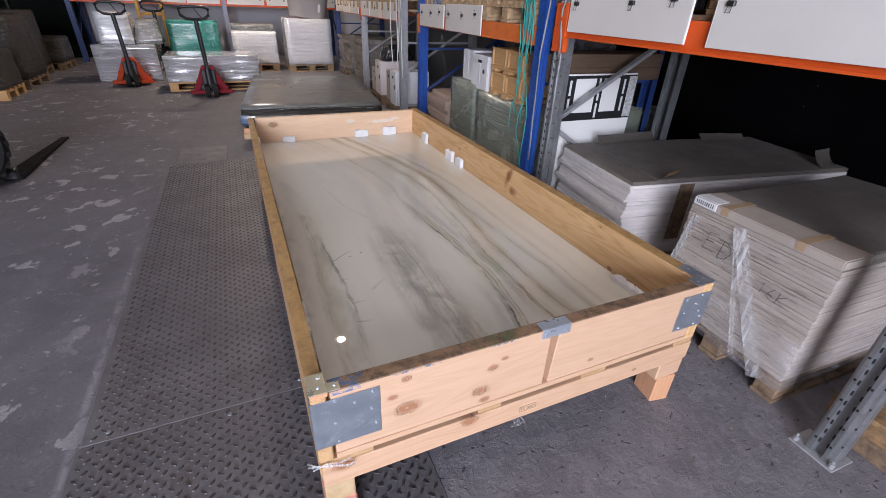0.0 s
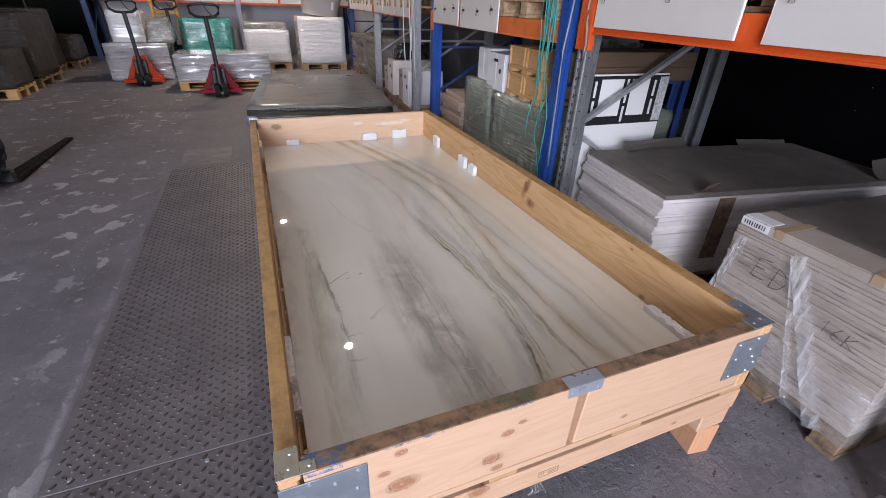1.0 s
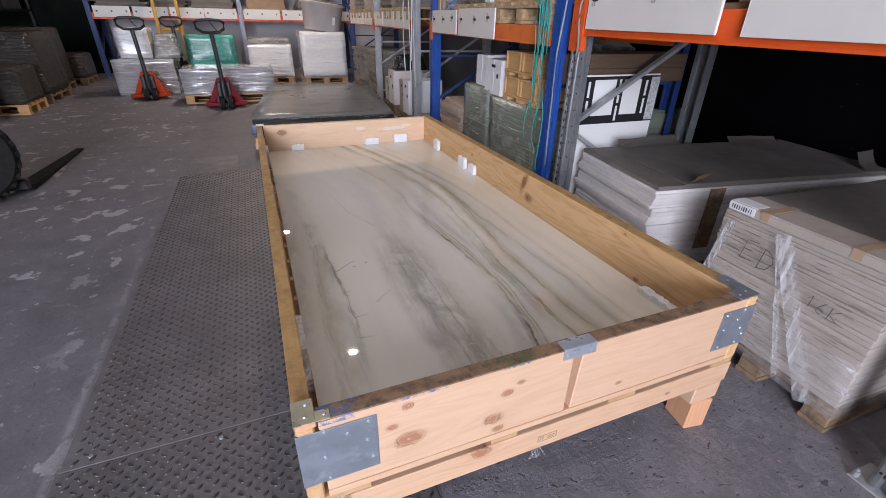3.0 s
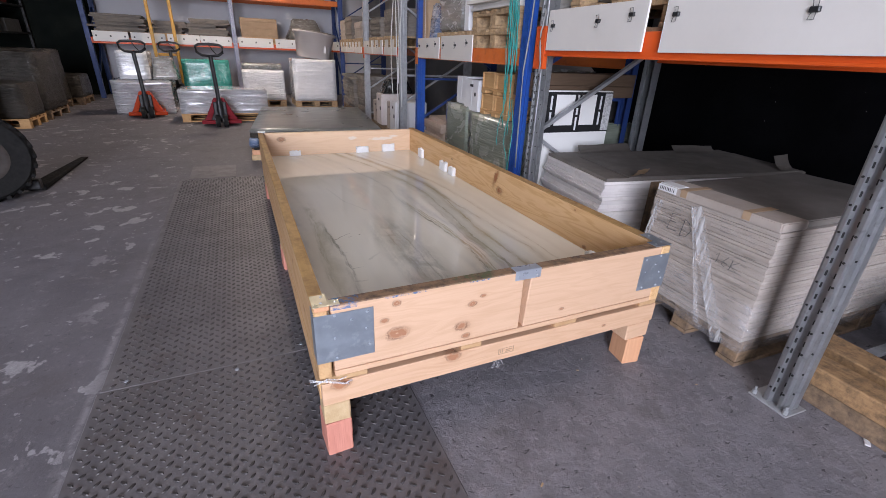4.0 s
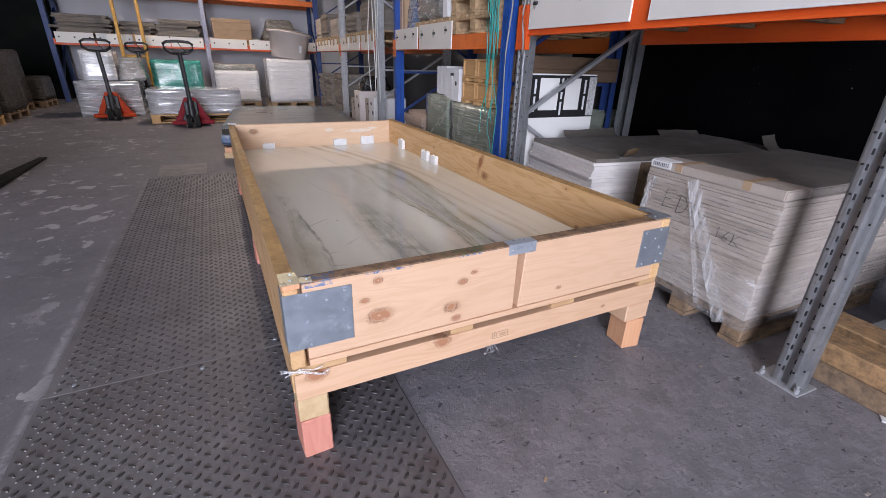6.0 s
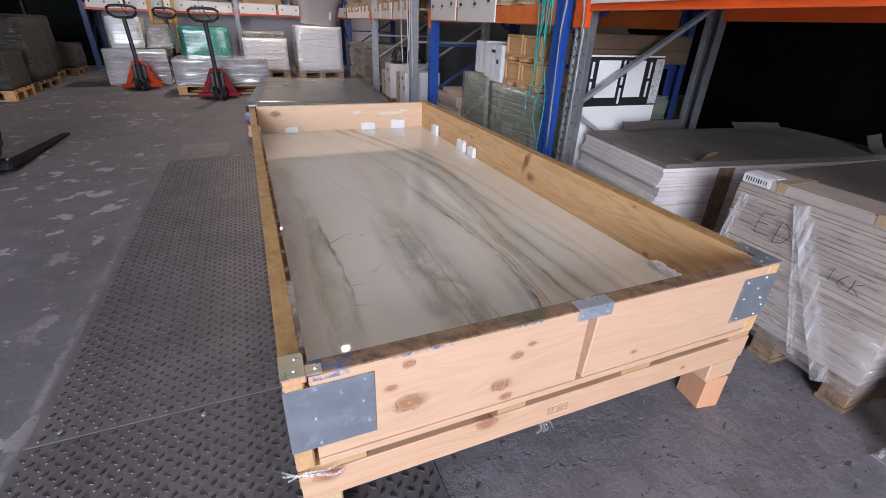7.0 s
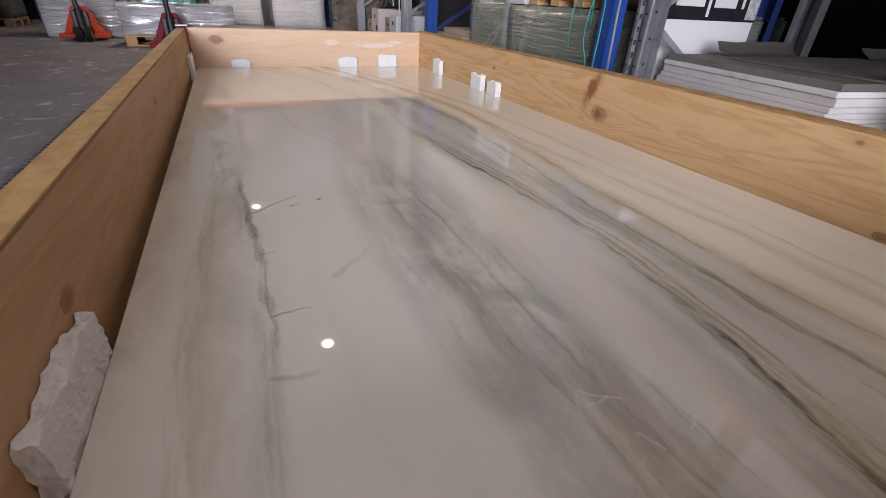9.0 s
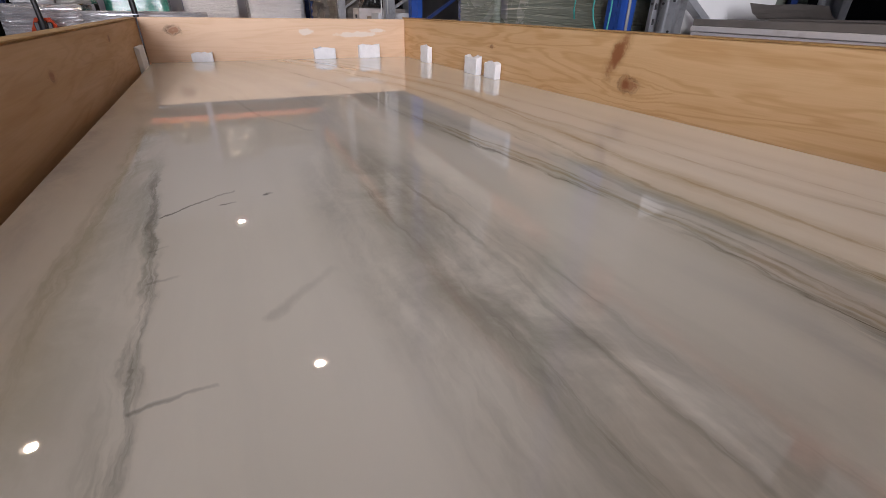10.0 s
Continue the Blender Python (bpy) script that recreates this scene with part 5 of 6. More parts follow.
marker((((0.9, 1), (0.1, 0.95), (0, 0), (0.9, 0.05)), ((0.05, 0.5), (0.7, 0.52))), 0.52, 0.37, 0.06, 0.09, 0.1)
marker((((0, 0), (0.1, 1), (0.6, 0.85), (0.9, 0.5), (0.6, 0.1), (0, 0)),), 0.44, 0.36, 0.06, 0.09, 0.1)
marker((((0.9, 0.9), (0.4, 1), (0.1, 0.7), (0.8, 0.4), (0.7, 0.05), (0, 0.1)),), 0.36, 0.355, 0.05, 0.09, 0.1)
marker((((0, 0.7), (0.6, 1), (0.5, 0)),), 0.225, 0.315, 0.02, 0.05, 0.2)
marker((((0.8, 1), (0.2, 0.5), (0.1, 0.15), (0.6, 0), (0.9, 0.3), (0.2, 0.4)),), 0.190, 0.31, 0.028, 0.05, 0.2)
marker((((0.1, 1), (0.1, 0)), ((0.9, 1), (0.1, 0.5), (1.0, 0.05))), 0.150, 0.305, 0.035, 0.05, 0.2)

# sheet is widened past the bay, as added darkness over the grey wall
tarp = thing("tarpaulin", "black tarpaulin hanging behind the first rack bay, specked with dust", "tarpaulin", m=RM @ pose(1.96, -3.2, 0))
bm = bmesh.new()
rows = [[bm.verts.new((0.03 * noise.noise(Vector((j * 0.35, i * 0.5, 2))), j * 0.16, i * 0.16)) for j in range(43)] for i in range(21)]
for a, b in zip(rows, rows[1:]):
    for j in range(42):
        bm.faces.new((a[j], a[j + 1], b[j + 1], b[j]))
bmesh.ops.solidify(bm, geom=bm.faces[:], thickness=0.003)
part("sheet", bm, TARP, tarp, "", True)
bm = bmesh.new()
rs = random.Random(5)
for _ in range(18):
    y, z, r = rs.uniform(2.6, 4.5), rs.uniform(0.5, 1.25), rs.uniform(0.001, 0.0026)
    bmesh.ops.create_icosphere(bm, subdivisions=1, radius=r, matrix=Matrix.Translation((-0.034, y, z)))
part("dust_speck", bm, CABLE, tarp, "pale dust specks")

# planks beside the near upright
for u, v, z, w, h, mt, r in ((0.17, -1.75, 0.0, 0.16, 0.10, OLD_PALLET, 0), (0.36, -1.70, 0.0, 0.14, 0.10, OLD_PALLET, -1), (0.165, -1.72, 0.101, 0.13, 0.085, WORN_TIMBER, 1), (0.33, -1.68, 0.101, 0.15, 0.07, WORN_TIMBER, -2)):
    tb = thing("timber", "brown worn timber lying on the floor by the rack upright", "timber", "timbers by the upright", RM @ pose(u, v, z, 0, 0, r))
    part("beam_body", B((0, 0, 0, w, 1.38, h), bevel=0.006), mt, tb)
kb = thing("carton", "open brown cardboard carton on the floor behind the timbers", "carton", m=RM @ pose(0.62, -1.45, 0, 0, 0, 4))
part("box_body", lumpy(0, 0, 0, 0.4, 0.75, 0.26, 0.3, 0.004, 77, rnd=0.006), KRAFT, kb)
loose_flap(pose(0.0, 0.75, 0.262, 25, 0, 0), 0.4, 0.16, 0.05, KRAFT, kb)
scrap = thing("paper_scrap", "small white paper scrap on the floor", "litter", m=pose(1.90, -0.72, 0.0, 0, 0, 30))
part("sheet", lumpy(0, 0, 0.001, 0.07, 0.018, 0.006, 0.02, 0.001, 1, rnd=0.001), WHITE_CARD, scrap)
rs = random.Random(11)
for i in range(14):
    x, y = rs.uniform(0.5, 1.9), rs.uniform(-0.9, 0.8)
    if 1.3 < x < 1.5 and y > -0.05:
        continue
    s = thing("floor_chip", "small pale chip of debris on the floor", "debris", "debris on the floor", pose(x, y, 0, 0, 0, rs.uniform(0, 360)))
    q = rs.uniform(0.004, 0.012)
    part("chip", lumpy(0, 0, 0, q * 1.6, q * 0.6, q * 0.35, 0.005, 0.001, i, rnd=0.001), CARD if i % 3 else PALLET, s)

# display board with dark sample strips, standing behind the second upright
board = thing("display_board", "white display board with a black band of tile samples", "display board", m=RM @ pose(0.16, 1.74, 0.02, 0, 0, 1))
part("panel", B((0, 0, 0, 0.64, 0.02, 1.06), bevel=0.002), WHITE_PANEL, board)
band = part("black_band", B((0.0, -0.0025, 0.745, 0.64, 0.0, 1.05), bevel=0.0005), BLACK, board, "black printed band")
for x0, x1 in ((0.095, 0.27), (0.335, 0.48)):
    part("sample", B((x0, -0.005, 0.80, x1, -0.0026, 1.03), bevel=0.0005), WHITE_PANEL, band, "white sample square")
part("sample", B((0.565, -0.005, 0.755, 0.638, -0.0026, 1.04), bevel=0.0005), surf("speckled_terrazzo_sample", (0.2, 0.2, 0.2), (0.75, 0.75, 0.75), 0.5, 0, 60, 120, 0.05), band, "speckled sample strip")
for x, zs in ((0.045, ((0.79, 0.90), (0.92, 1.02))), (0.295, ((0.76, 0.86), (0.88, 0.93), (0.95, 1.03))), (0.52, ((0.80, 0.90), (0.92, 1.02)))):
    for a, b in zs:
        part("caption_bar", B((x, -0.0034, a, x + 0.018, -0.0026, b), bevel=0), WHITE_CARD, band, "white caption bar")
gl = thing("wrapped_load", "olive green film-wrapped load behind the display board", "wrapped load", "green wrapped loads", RM @ pose(0.84, 1.9, 0))
part("load", lumpy(0, 0, 0.0, 0.45, 0.7, 0.80, 0.1, 0.015, 12), GREEN_WRAP, gl, "", True)
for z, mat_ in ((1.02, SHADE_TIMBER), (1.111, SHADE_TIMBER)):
    s = thing("timber", "brown timber across the rack behind the display board, coloured dark for shade", "timber", "timbers in the rack", RM @ pose(0.06, 1.95, z))
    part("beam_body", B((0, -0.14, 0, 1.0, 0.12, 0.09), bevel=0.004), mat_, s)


def carton(m, lx, ly, h, material=WHITE_CARD, label="white carton", group="", name="carton", marks=True, tape=True):
    c = thing(name, label, "carton", group, m)
    part("box_body", lumpy(0, 0, 0, lx, ly, h, 0.3, 0.003, lx * 7 + ly, rnd=0.006), material, c)
    if tape:
        part("tape", B((-0.003, ly * 0.44, h * 0.15, -0.0005, ly * 0.56, h * 0.98), bevel=0), material if material is not KRAFT else CARD_PALE, c)
    if marks:
        bm = bmesh.new()
        for i in range(3):
            B((-0.0055, ly * 0.35, h * (0.78 - 0.0 * i), -0.0040, ly * (0.39 + 0.09 * i), h * 0.86), bevel=0, bm=bm)
        cyl(bm, (-0.0040, ly * 0.2, h * 0.55), (-0.0055, ly * 0.2, h * 0.55), h * 0.07, None, 14)
        part("print_mark", bm, INK, c, "dark illegible print")
    return c


# second bay, floor: green wrapped loads, white boxes, small wooden boxes
G = "green wrapped loads"
for v0, v1, h, s in ((2.02, 2.97, 0.70, 1), (3.0, 3.60, 0.73, 2)):
    p = RM @ pose(0.09, v0, 0)
    pallet(p @ pose(0, 0.02, 0), 1.0, v1 - v0 - 0.04, OLD_PALLET, "dark pallet under a green wrapped load")
    w = thing("wrapped_load", "tall olive green film-wrapped load on a pallet", "wrapped load", G, p @ pose(0, 0, 0.145))
    part("load", lumpy(0, 0, 0, 1.0, v1 - v0, h - 0.06, 0.08, 0.008, s, 1.0, 0.008), GREEN_WRAP, w, "", True)
carton(RM @ pose(0.10, 2.80, 0.79), 0.4, 0.33, 0.29, WHITE_CARD, "white carton with dark illegible print, on a green load", "white cartons")
carton(RM @ pose(0.13, 3.16, 0.825), 0.4, 0.24, 0.27, WHITE_CARD, "narrow white carton on a green load", "white cartons", marks=False)
for k in range(2):
    z = 0.79 + k * 0.19
    q = RM @ pose(0.10, 2.20, z)
    sp = thing("slatted_base", "small orange wooden slat base", "wooden base", "small wooden bases", q)
    for y in (0.0, 0.22, 0.45):
        part("slat", B((0, y, 0, 0.5, y + 0.09, 0.03), bevel=0.003), PALLET_B, sp)
    part("slat", B((0, 0, 0.031, 0.06, 0.54, 0.05), bevel=0.003), PALLET_B, sp)
    for y in (0.02, 0.29):
        bx = thing("wooden_box", "small open-ended orange-brown wooden box on a slat base", "wooden box", "small wooden boxes", RM @ pose(0.10, 2.20 + y, z + 0.051))
        part("side", B((0, 0, 0.0, 0.3, 0.016, 0.135), bevel=0.002), PALLET_B, bx)
        part("side", B((0, 0.224, 0.0, 0.3, 0.24, 0.135), bevel=0.002), PALLET_B, bx)
        part("front_board", B((0.012, 0.017, 0.0, 0.028, 0.223, 0.118), bevel=0.002), PALLET_B, bx)
        part("top", B((0.0, 0.017, 0.120, 0.3, 0.223, 0.135), bevel=0.002), PALLET_B, bx)
box_stack("board_stack", "low stack of pale brown boards", RM @ pose(0.1, 3.70, 0.0), 1.0, 0.60, 13, 0.044, PINK_BOARD, PINK_BOARD, 0.03, "board stack", "board", 3)
dp = thing("leaning_panel", "dark grey boards leaning at the back of the rack", "panel", m=RM @ pose(1.13, 2.0, 0, 0, 4, 0))
part("panel", B((0, 0, 0, 0.03, 2.3, 1.15), bevel=0.003), DARK_PANEL, dp)
part("panel", B((-0.04, 0.5, 0, -0.01, 1.4, 1.2), bevel=0.003), GREY_WRAP, dp, "film-covered grey board")

# second bay, upper level
pallet(RM @ pose(0.0, 2.0, 1.362), 1.1, 0.80, PALLET, "pale wooden pallet on the rack")
pallet(RM @ pose(0.0, 2.02, 1.508), 1.1, 0.80, PALLET, "pale wooden pallet stacked on another")
box_stack("panel_stack", "stack of thin grey panels on a pallet", RM @ pose(-0.02, 2.04, 1.655), 1.1, 0.76, 9, 0.028, PANEL, PANEL, 0.02, "panel stack", "panel", 8)
pallet(RM @ pose(0.0, 2.86, 1.362), 1.1, 0.85, PALLET, "wooden pallet on the rack")
wl = thing("wrapped_load", "film-wrapped grey carton on a rack pallet", "wrapped load", m=RM @ pose(0.0, 2.90, 1.508))
part("load", lumpy(0, 0.12, 0, 0.9, 0.78, 0.44, 0.09, 0.01, 21), GREY_WRAP, wl, "", True)
part("end_panel", B((0.0, 0.0, 0.0, 0.9, 0.10, 0.40), bevel=0.006), WHITE_CARD, wl, "white carton end")
bl = thing("wrapped_load", "blue and clear film bundle on the rack", "wrapped load", m=RM @ pose(0.02, 3.80, 1.362))
part("load", lumpy(0, 0, 0, 0.6, 0.36, 0.46, 0.07, 0.03, 22, 0.75), BLUE_FILM, bl, "", True)
carton(RM @ pose(0.05, 4.16, 1.362), 0.5, 0.19, 0.62, KRAFT, "tall brown carton on the rack", marks=False)

# third and fourth bays
random.seed(7)
for v0 in (5.3, 6.25, 7.65, 8.65, 9.4):
    ly = 0.75 if v0 < 9 else 0.7
    pallet(RM @ pose(0.0, v0, 0), 1.0, ly, OLD_PALLET, "dark wooden pallet on the floor under the rack")
    pallet(RM @ pose(-0.02, v0, 1.362), 1.1, ly, PALLET, "wooden pallet on the rack")
    pallet(RM @ pose(-0.02, v0, 2.482), 1.1, ly, PALLET, "wooden pallet on the upper rack level")
    n = random.randint(8, 13)
    box_stack("carton_stack", "stack of grey flat cartons on a rack pallet", RM @ pose(0.0, v0 + 0.02, 1.508), 1.0, ly - 0.06, n, 0.035, random.choice((OLD_CARD, CARD, OLD_FILM)), None, 0.012, seed=int(v0 * 10))
    w = thing("wrapped_load", "dull film-wrapped load on the upper rack level", "wrapped load", "upper wrapped loads", RM @ pose(0.0, v0 + 0.02, 2.63))
    part("load", lumpy(0, 0, 0, 1.0, ly - 0.05, random.uniform(0.4, 0.6), 0.12, 0.02, v0, 0.92), GREY_WRAP, w, "", True)
carton(RM @ pose(0.0, 5.42, 0.146), 0.5, 0.3, 0.46, WHITE_CARD, "white carton on a pallet under the rack", "floor cartons", tape=False)
carton(RM @ pose(0.03, 5.76, 0.146), 0.5, 0.28, 0.42, CARD, "grey carton on a pallet under the rack", "floor cartons")
carton(RM @ pose(0.0, 6.28, 0.146), 0.6, 0.34, 0.5, CARD_PALE, "pale carton on a pallet under the rack", "floor cartons")
carton(RM @ pose(0.02, 6.66, 0.146), 0.6, 0.3, 0.36, CARD, "grey carton on a pallet under the rack", "floor cartons")
w = thing("wrapped_load", "black film bundle on a carton", "wrapped load", m=RM @ pose(0.05, 6.30, 0.655))
part("load", lumpy(0, 0, 0, 0.5, 0.32, 0.22, 0.06, 0.03, 31, 0.7), surf("black_film", (0.01, 0.01, 0.01), (0.03, 0.03, 0.03), 0.2, 0, 9, 50, 0.8, 0.02, coat=0.5), w, "", True)
for v0, n in ((7.68, 14), (8.68, 12), (9.42, 13)):
    box_stack("board_stack", "upright stack of brown boards under the rack", RM @ pose(0.0, v0, 0.146), 0.9, 0.62, n, 0.05, OLD_CARD, None, 0.02, "board stack", "board", int(v0))

# straps and cables hanging from the posts
def hanging(name, label, category, material, m, strands, r, seed):
    rnd = random.Random(seed)
    t = thing(name, label, category, m=m)
    for (y0, z0, z1, sway) in strands:
        pts = []
        ph = rnd.uniform(0, 6)
        for i in range(13):
            f = i / 12
            pts.append((-0.02 - 0.03 * math.sin(f * 3 + ph) ** 2 - rnd.uniform(0, 0.006), y0 + sway * math.sin(f * 2.6 + ph) + rnd.uniform(-0.005, 0.005), z0 + (z1 - z0) * f))
        part("strand", tube(bmesh.new(), pts, r, 5), material, t, "", True)
    return t


rs = random.Random(3)
hanging("strapping_bundle", "teal plastic strapping hanging in strands from the blue upright", "strapping", STRAP, RM @ pose(-0.012, 1.93, 0),
        [(rs.uniform(-0.02, 0.13), 2.2, rs.uniform(0.7, 1.35), rs.uniform(0.01, 0.04)) for _ in range(13)] + [(0.10, 1.1, 0.62, 0.03), (-0.07, 1.0, 0.40, 0.03), (-0.05, 0.9, 0.42, 0.05)], 0.0036, 1)
hanging("cable_bundle", "grey cables hanging beside the blue upright", "cable", GREY_CABLE, RM @ pose(-0.005, 1.72, 0), [(0.02, 2.2, 0.5, 0.01), (-0.12, 1.6, 1.2, 0.03)], 0.006, 2)
hanging("cable_bundle", "white cables looped down the galvanised upright", "cable", CABLE, RM @ pose(-0.01, 5.08, 0), [(0.0, 2.6, 0.9, 0.05), (-0.12, 2.6, 0.6, 0.04), (0.10, 2.6, 0.2, 0.02), (0.24, 2.5, 0.7, 0.08)], 0.007, 3)

# ---- far end: rack, wall goods ----

def far_post(x, material, label):
    u = thing("rack_upright", label, "rack upright", "far rack uprights", pose(x, 12.4, 0))
    for y in (0.0, 1.0):
        f = part("post", B((-0.05, y, 0, 0.05, y + 0.07, 5.0), bevel=0.004), material, u)
    for i in range(5):
        part("brace", flat_brace(bmesh.new(), (0, 0.06, 0.4 + i * 0.8), (0, 1.0, 0.4 + (i + 1) * 0.8)), material, u)


far_post(-3.1, DEEP_BLUE, "dark blue far rack upright")
far_post(0.0, SPECK, "chipped blue and white far rack upright")
far_post(2.75, DEEP_BLUE, "dark blue far rack upright")
for x0, x1 in ((-3.05, -0.05), (0.05, 2.7)):
    for z, mt in ((1.22, RED_ORANGE), (2.34, ORANGE)):
        for y in (12.38, 13.4):
            b = thing("rack_beam", "orange far rack beam", "rack beam", "far rack beams", pose(x0, y, z))
            part("beam_body", B((0, 0, 0, x1 - x0, 0.05, 0.13), bevel=0.004), mt, b)
for x in (-3.0, -2.25, -1.5, -0.78, 0.08, 0.98, 1.86):
    p = thing("tile_sample_panel", "white tile sample panel on the far rack beam", "tile sample", "far tile samples", pose(x, 12.362, 1.265))
    L = 0.70 if x < 0 else 0.84
    part("panel_face", B((0, 0, 0, L, 0.012, 0.22), bevel=0.001), WHITE_PANEL, p)
    for c in (0.1, 0.5, 0.9):
        part("binder_clip", B((c * L - 0.015, -0.008, 0.1, c * L + 0.015, -0.001, 0.135), bevel=0.002), BLACK, p)


def far_load(x, z, lx, h, kind, seed, lean=1.0):
    pallet(pose(x, 12.40, z), lx, 0.9, PALLET_B if seed % 2 else OLD_PALLET, "wooden pallet on the far rack", "far rack pallets")
    m = pose(x + 0.02, 12.42, z + 0.146)
    if kind == "flat":
        box_stack("panel_stack", "uneven stack of flat grey boards on a far pallet", m, lx - 0.06, 0.8, max(3, int(h / 0.045)), 0.045, OLD_CARD, None, 0.085, "panel stack", "panel", seed)
    elif kind == "boxes":
        box_stack("carton_stack", "stack of brown flat cartons on a far pallet", m, lx - 0.06, 0.8, 7, h / 7, KRAFT, None, 0.015, seed=seed)
    else:
        w = thing("wrapped_load", "film-wrapped load on a far rack pallet", "wrapped load", "far wrapped loads", m)
        part("load", lumpy(0, 0, 0, lx - 0.05, 0.8, h, 0.12, 0.03, seed, lean), {"grey": OLD_FILM, "brown": KRAFT, "white": GREY_WRAP}[kind], w, "", True)


far_load(-2.95, 2.472, 1.05, 0.42, "flat", 3)
far_load(-1.8, 2.472, 0.75, 0.16, "white", 4, 0.7)
far_load(-1.02, 2.472, 0.95, 0.42, "grey", 5, 0.8)
far_load(0.1, 2.472, 1.0, 0.95, "white", 6, 0.85)
far_load(1.28, 2.472, 1.05, 0.7, "flat", 7)
far_load(-2.95, 1.352, 1.05, 0.38, "flat", 8)
far_load(-1.85, 1.352, 0.75, 0.3, "flat", 9)
far_load(-1.05, 1.352, 0.95, 0.38, "flat", 10)
far_load(0.15, 1.352, 0.95, 0.45, "boxes", 11)
far_load(1.3, 1.352, 1.0, 0.5, "grey", 12, 0.6)

# wrapped goods on the floor at the far end
def floor_load(x, y, lx, ly, h, material, label, seed, raised=0.0, top=1.0, mt=PALLET):
    if raised:
        pallet(pose(x, y, 0), lx, ly, mt, "wooden pallet under a wrapped load", "floor pallets")
    w = thing("wrapped_load", label, "wrapped load", "wrapped loads on the floor", pose(x, y, raised + 0.001))
    part("load", lumpy(0, 0, 0, lx, ly, h, 0.09, 0.007, seed, top, 0.01), material, w, "", True)
    return w


floor_load(-2.27, 9.3, 0.98, 0.85, 0.62, SILVER, "low silver film-wrapped block on the floor", 41)
floor_load(-2.10, 9.35, 0.50, 0.6, 0.50, WHITE_WRAP, "white film-wrapped cartons stacked on a silver block", 42, 0.0).matrix_basis = pose(-2.10, 9.35, 0.63)
floor_load(-1.55, 9.4, 0.42, 0.6, 0.40, GREY_WRAP, "bulging clear film bundle on a silver block", 43, 0.0, 0.7).matrix_basis = pose(-1.58, 9.4, 0.63)
floor_load(-1.08, 8.1, 1.46, 0.8, 0.41, SILVER, "long low silver film-wrapped load on a pallet", 44, 0.146, 1.0, PALLET_B)
floor_load(-1.15, 10.4, 0.95, 0.8, 0.84, TEAL_WRAP, "teal green film-wrapped load", 45, 0.146, 0.98, OLD_PALLET)
floor_load(0.03, 10.4, 0.90, 0.8, 0.66, WHITE_WRAP, "white film-wrapped load with a grey lid on a pallet", 46, 0.146, 1.0)
floor_load(1.12, 10.2, 0.98, 0.9, 0.92, WHITE_WRAP, "tall white film-wrapped load on a pallet", 47, 0.146, 1.0)
floor_load(0.05, 10.45, 0.85, 0.7, 0.12, GREY_WRAP, "grey flat bundle on a white load", 48).matrix_basis = pose(0.05, 10.45, 0.815)

tub = thing("plastic_tub", "large pinkish grey round plastic tub, tilted on a wrapped load", "tub", m=pose(1.66, 10.62, 1.075, 0, 7, 0))
bm = bmesh.new()
lathe(bm, [(0.0, 0.01), (0.36, 0.0), (0.385, 0.03), (0.45, 0.50), (0.50, 0.53), (0.50, 0.56), (0.45, 0.56), (0.42, 0.52), (0.35, 0.06), (0.0, 0.05)], 36)
part("tub_body", bm, TUB, tub, "", True)
part("lid", lathe(bmesh.new(), [(0.0, 0.59), (0.46, 0.585), (0.49, 0.575), (0.49, 0.562), (0.0, 0.562)], 36), OLD_CARD, tub, "brown board lid", True)
part("paper_label", B((0.16, -0.437, 0.15, 0.21, -0.425, 0.30), bevel=0), WHITE_CARD, tub, "small white label")


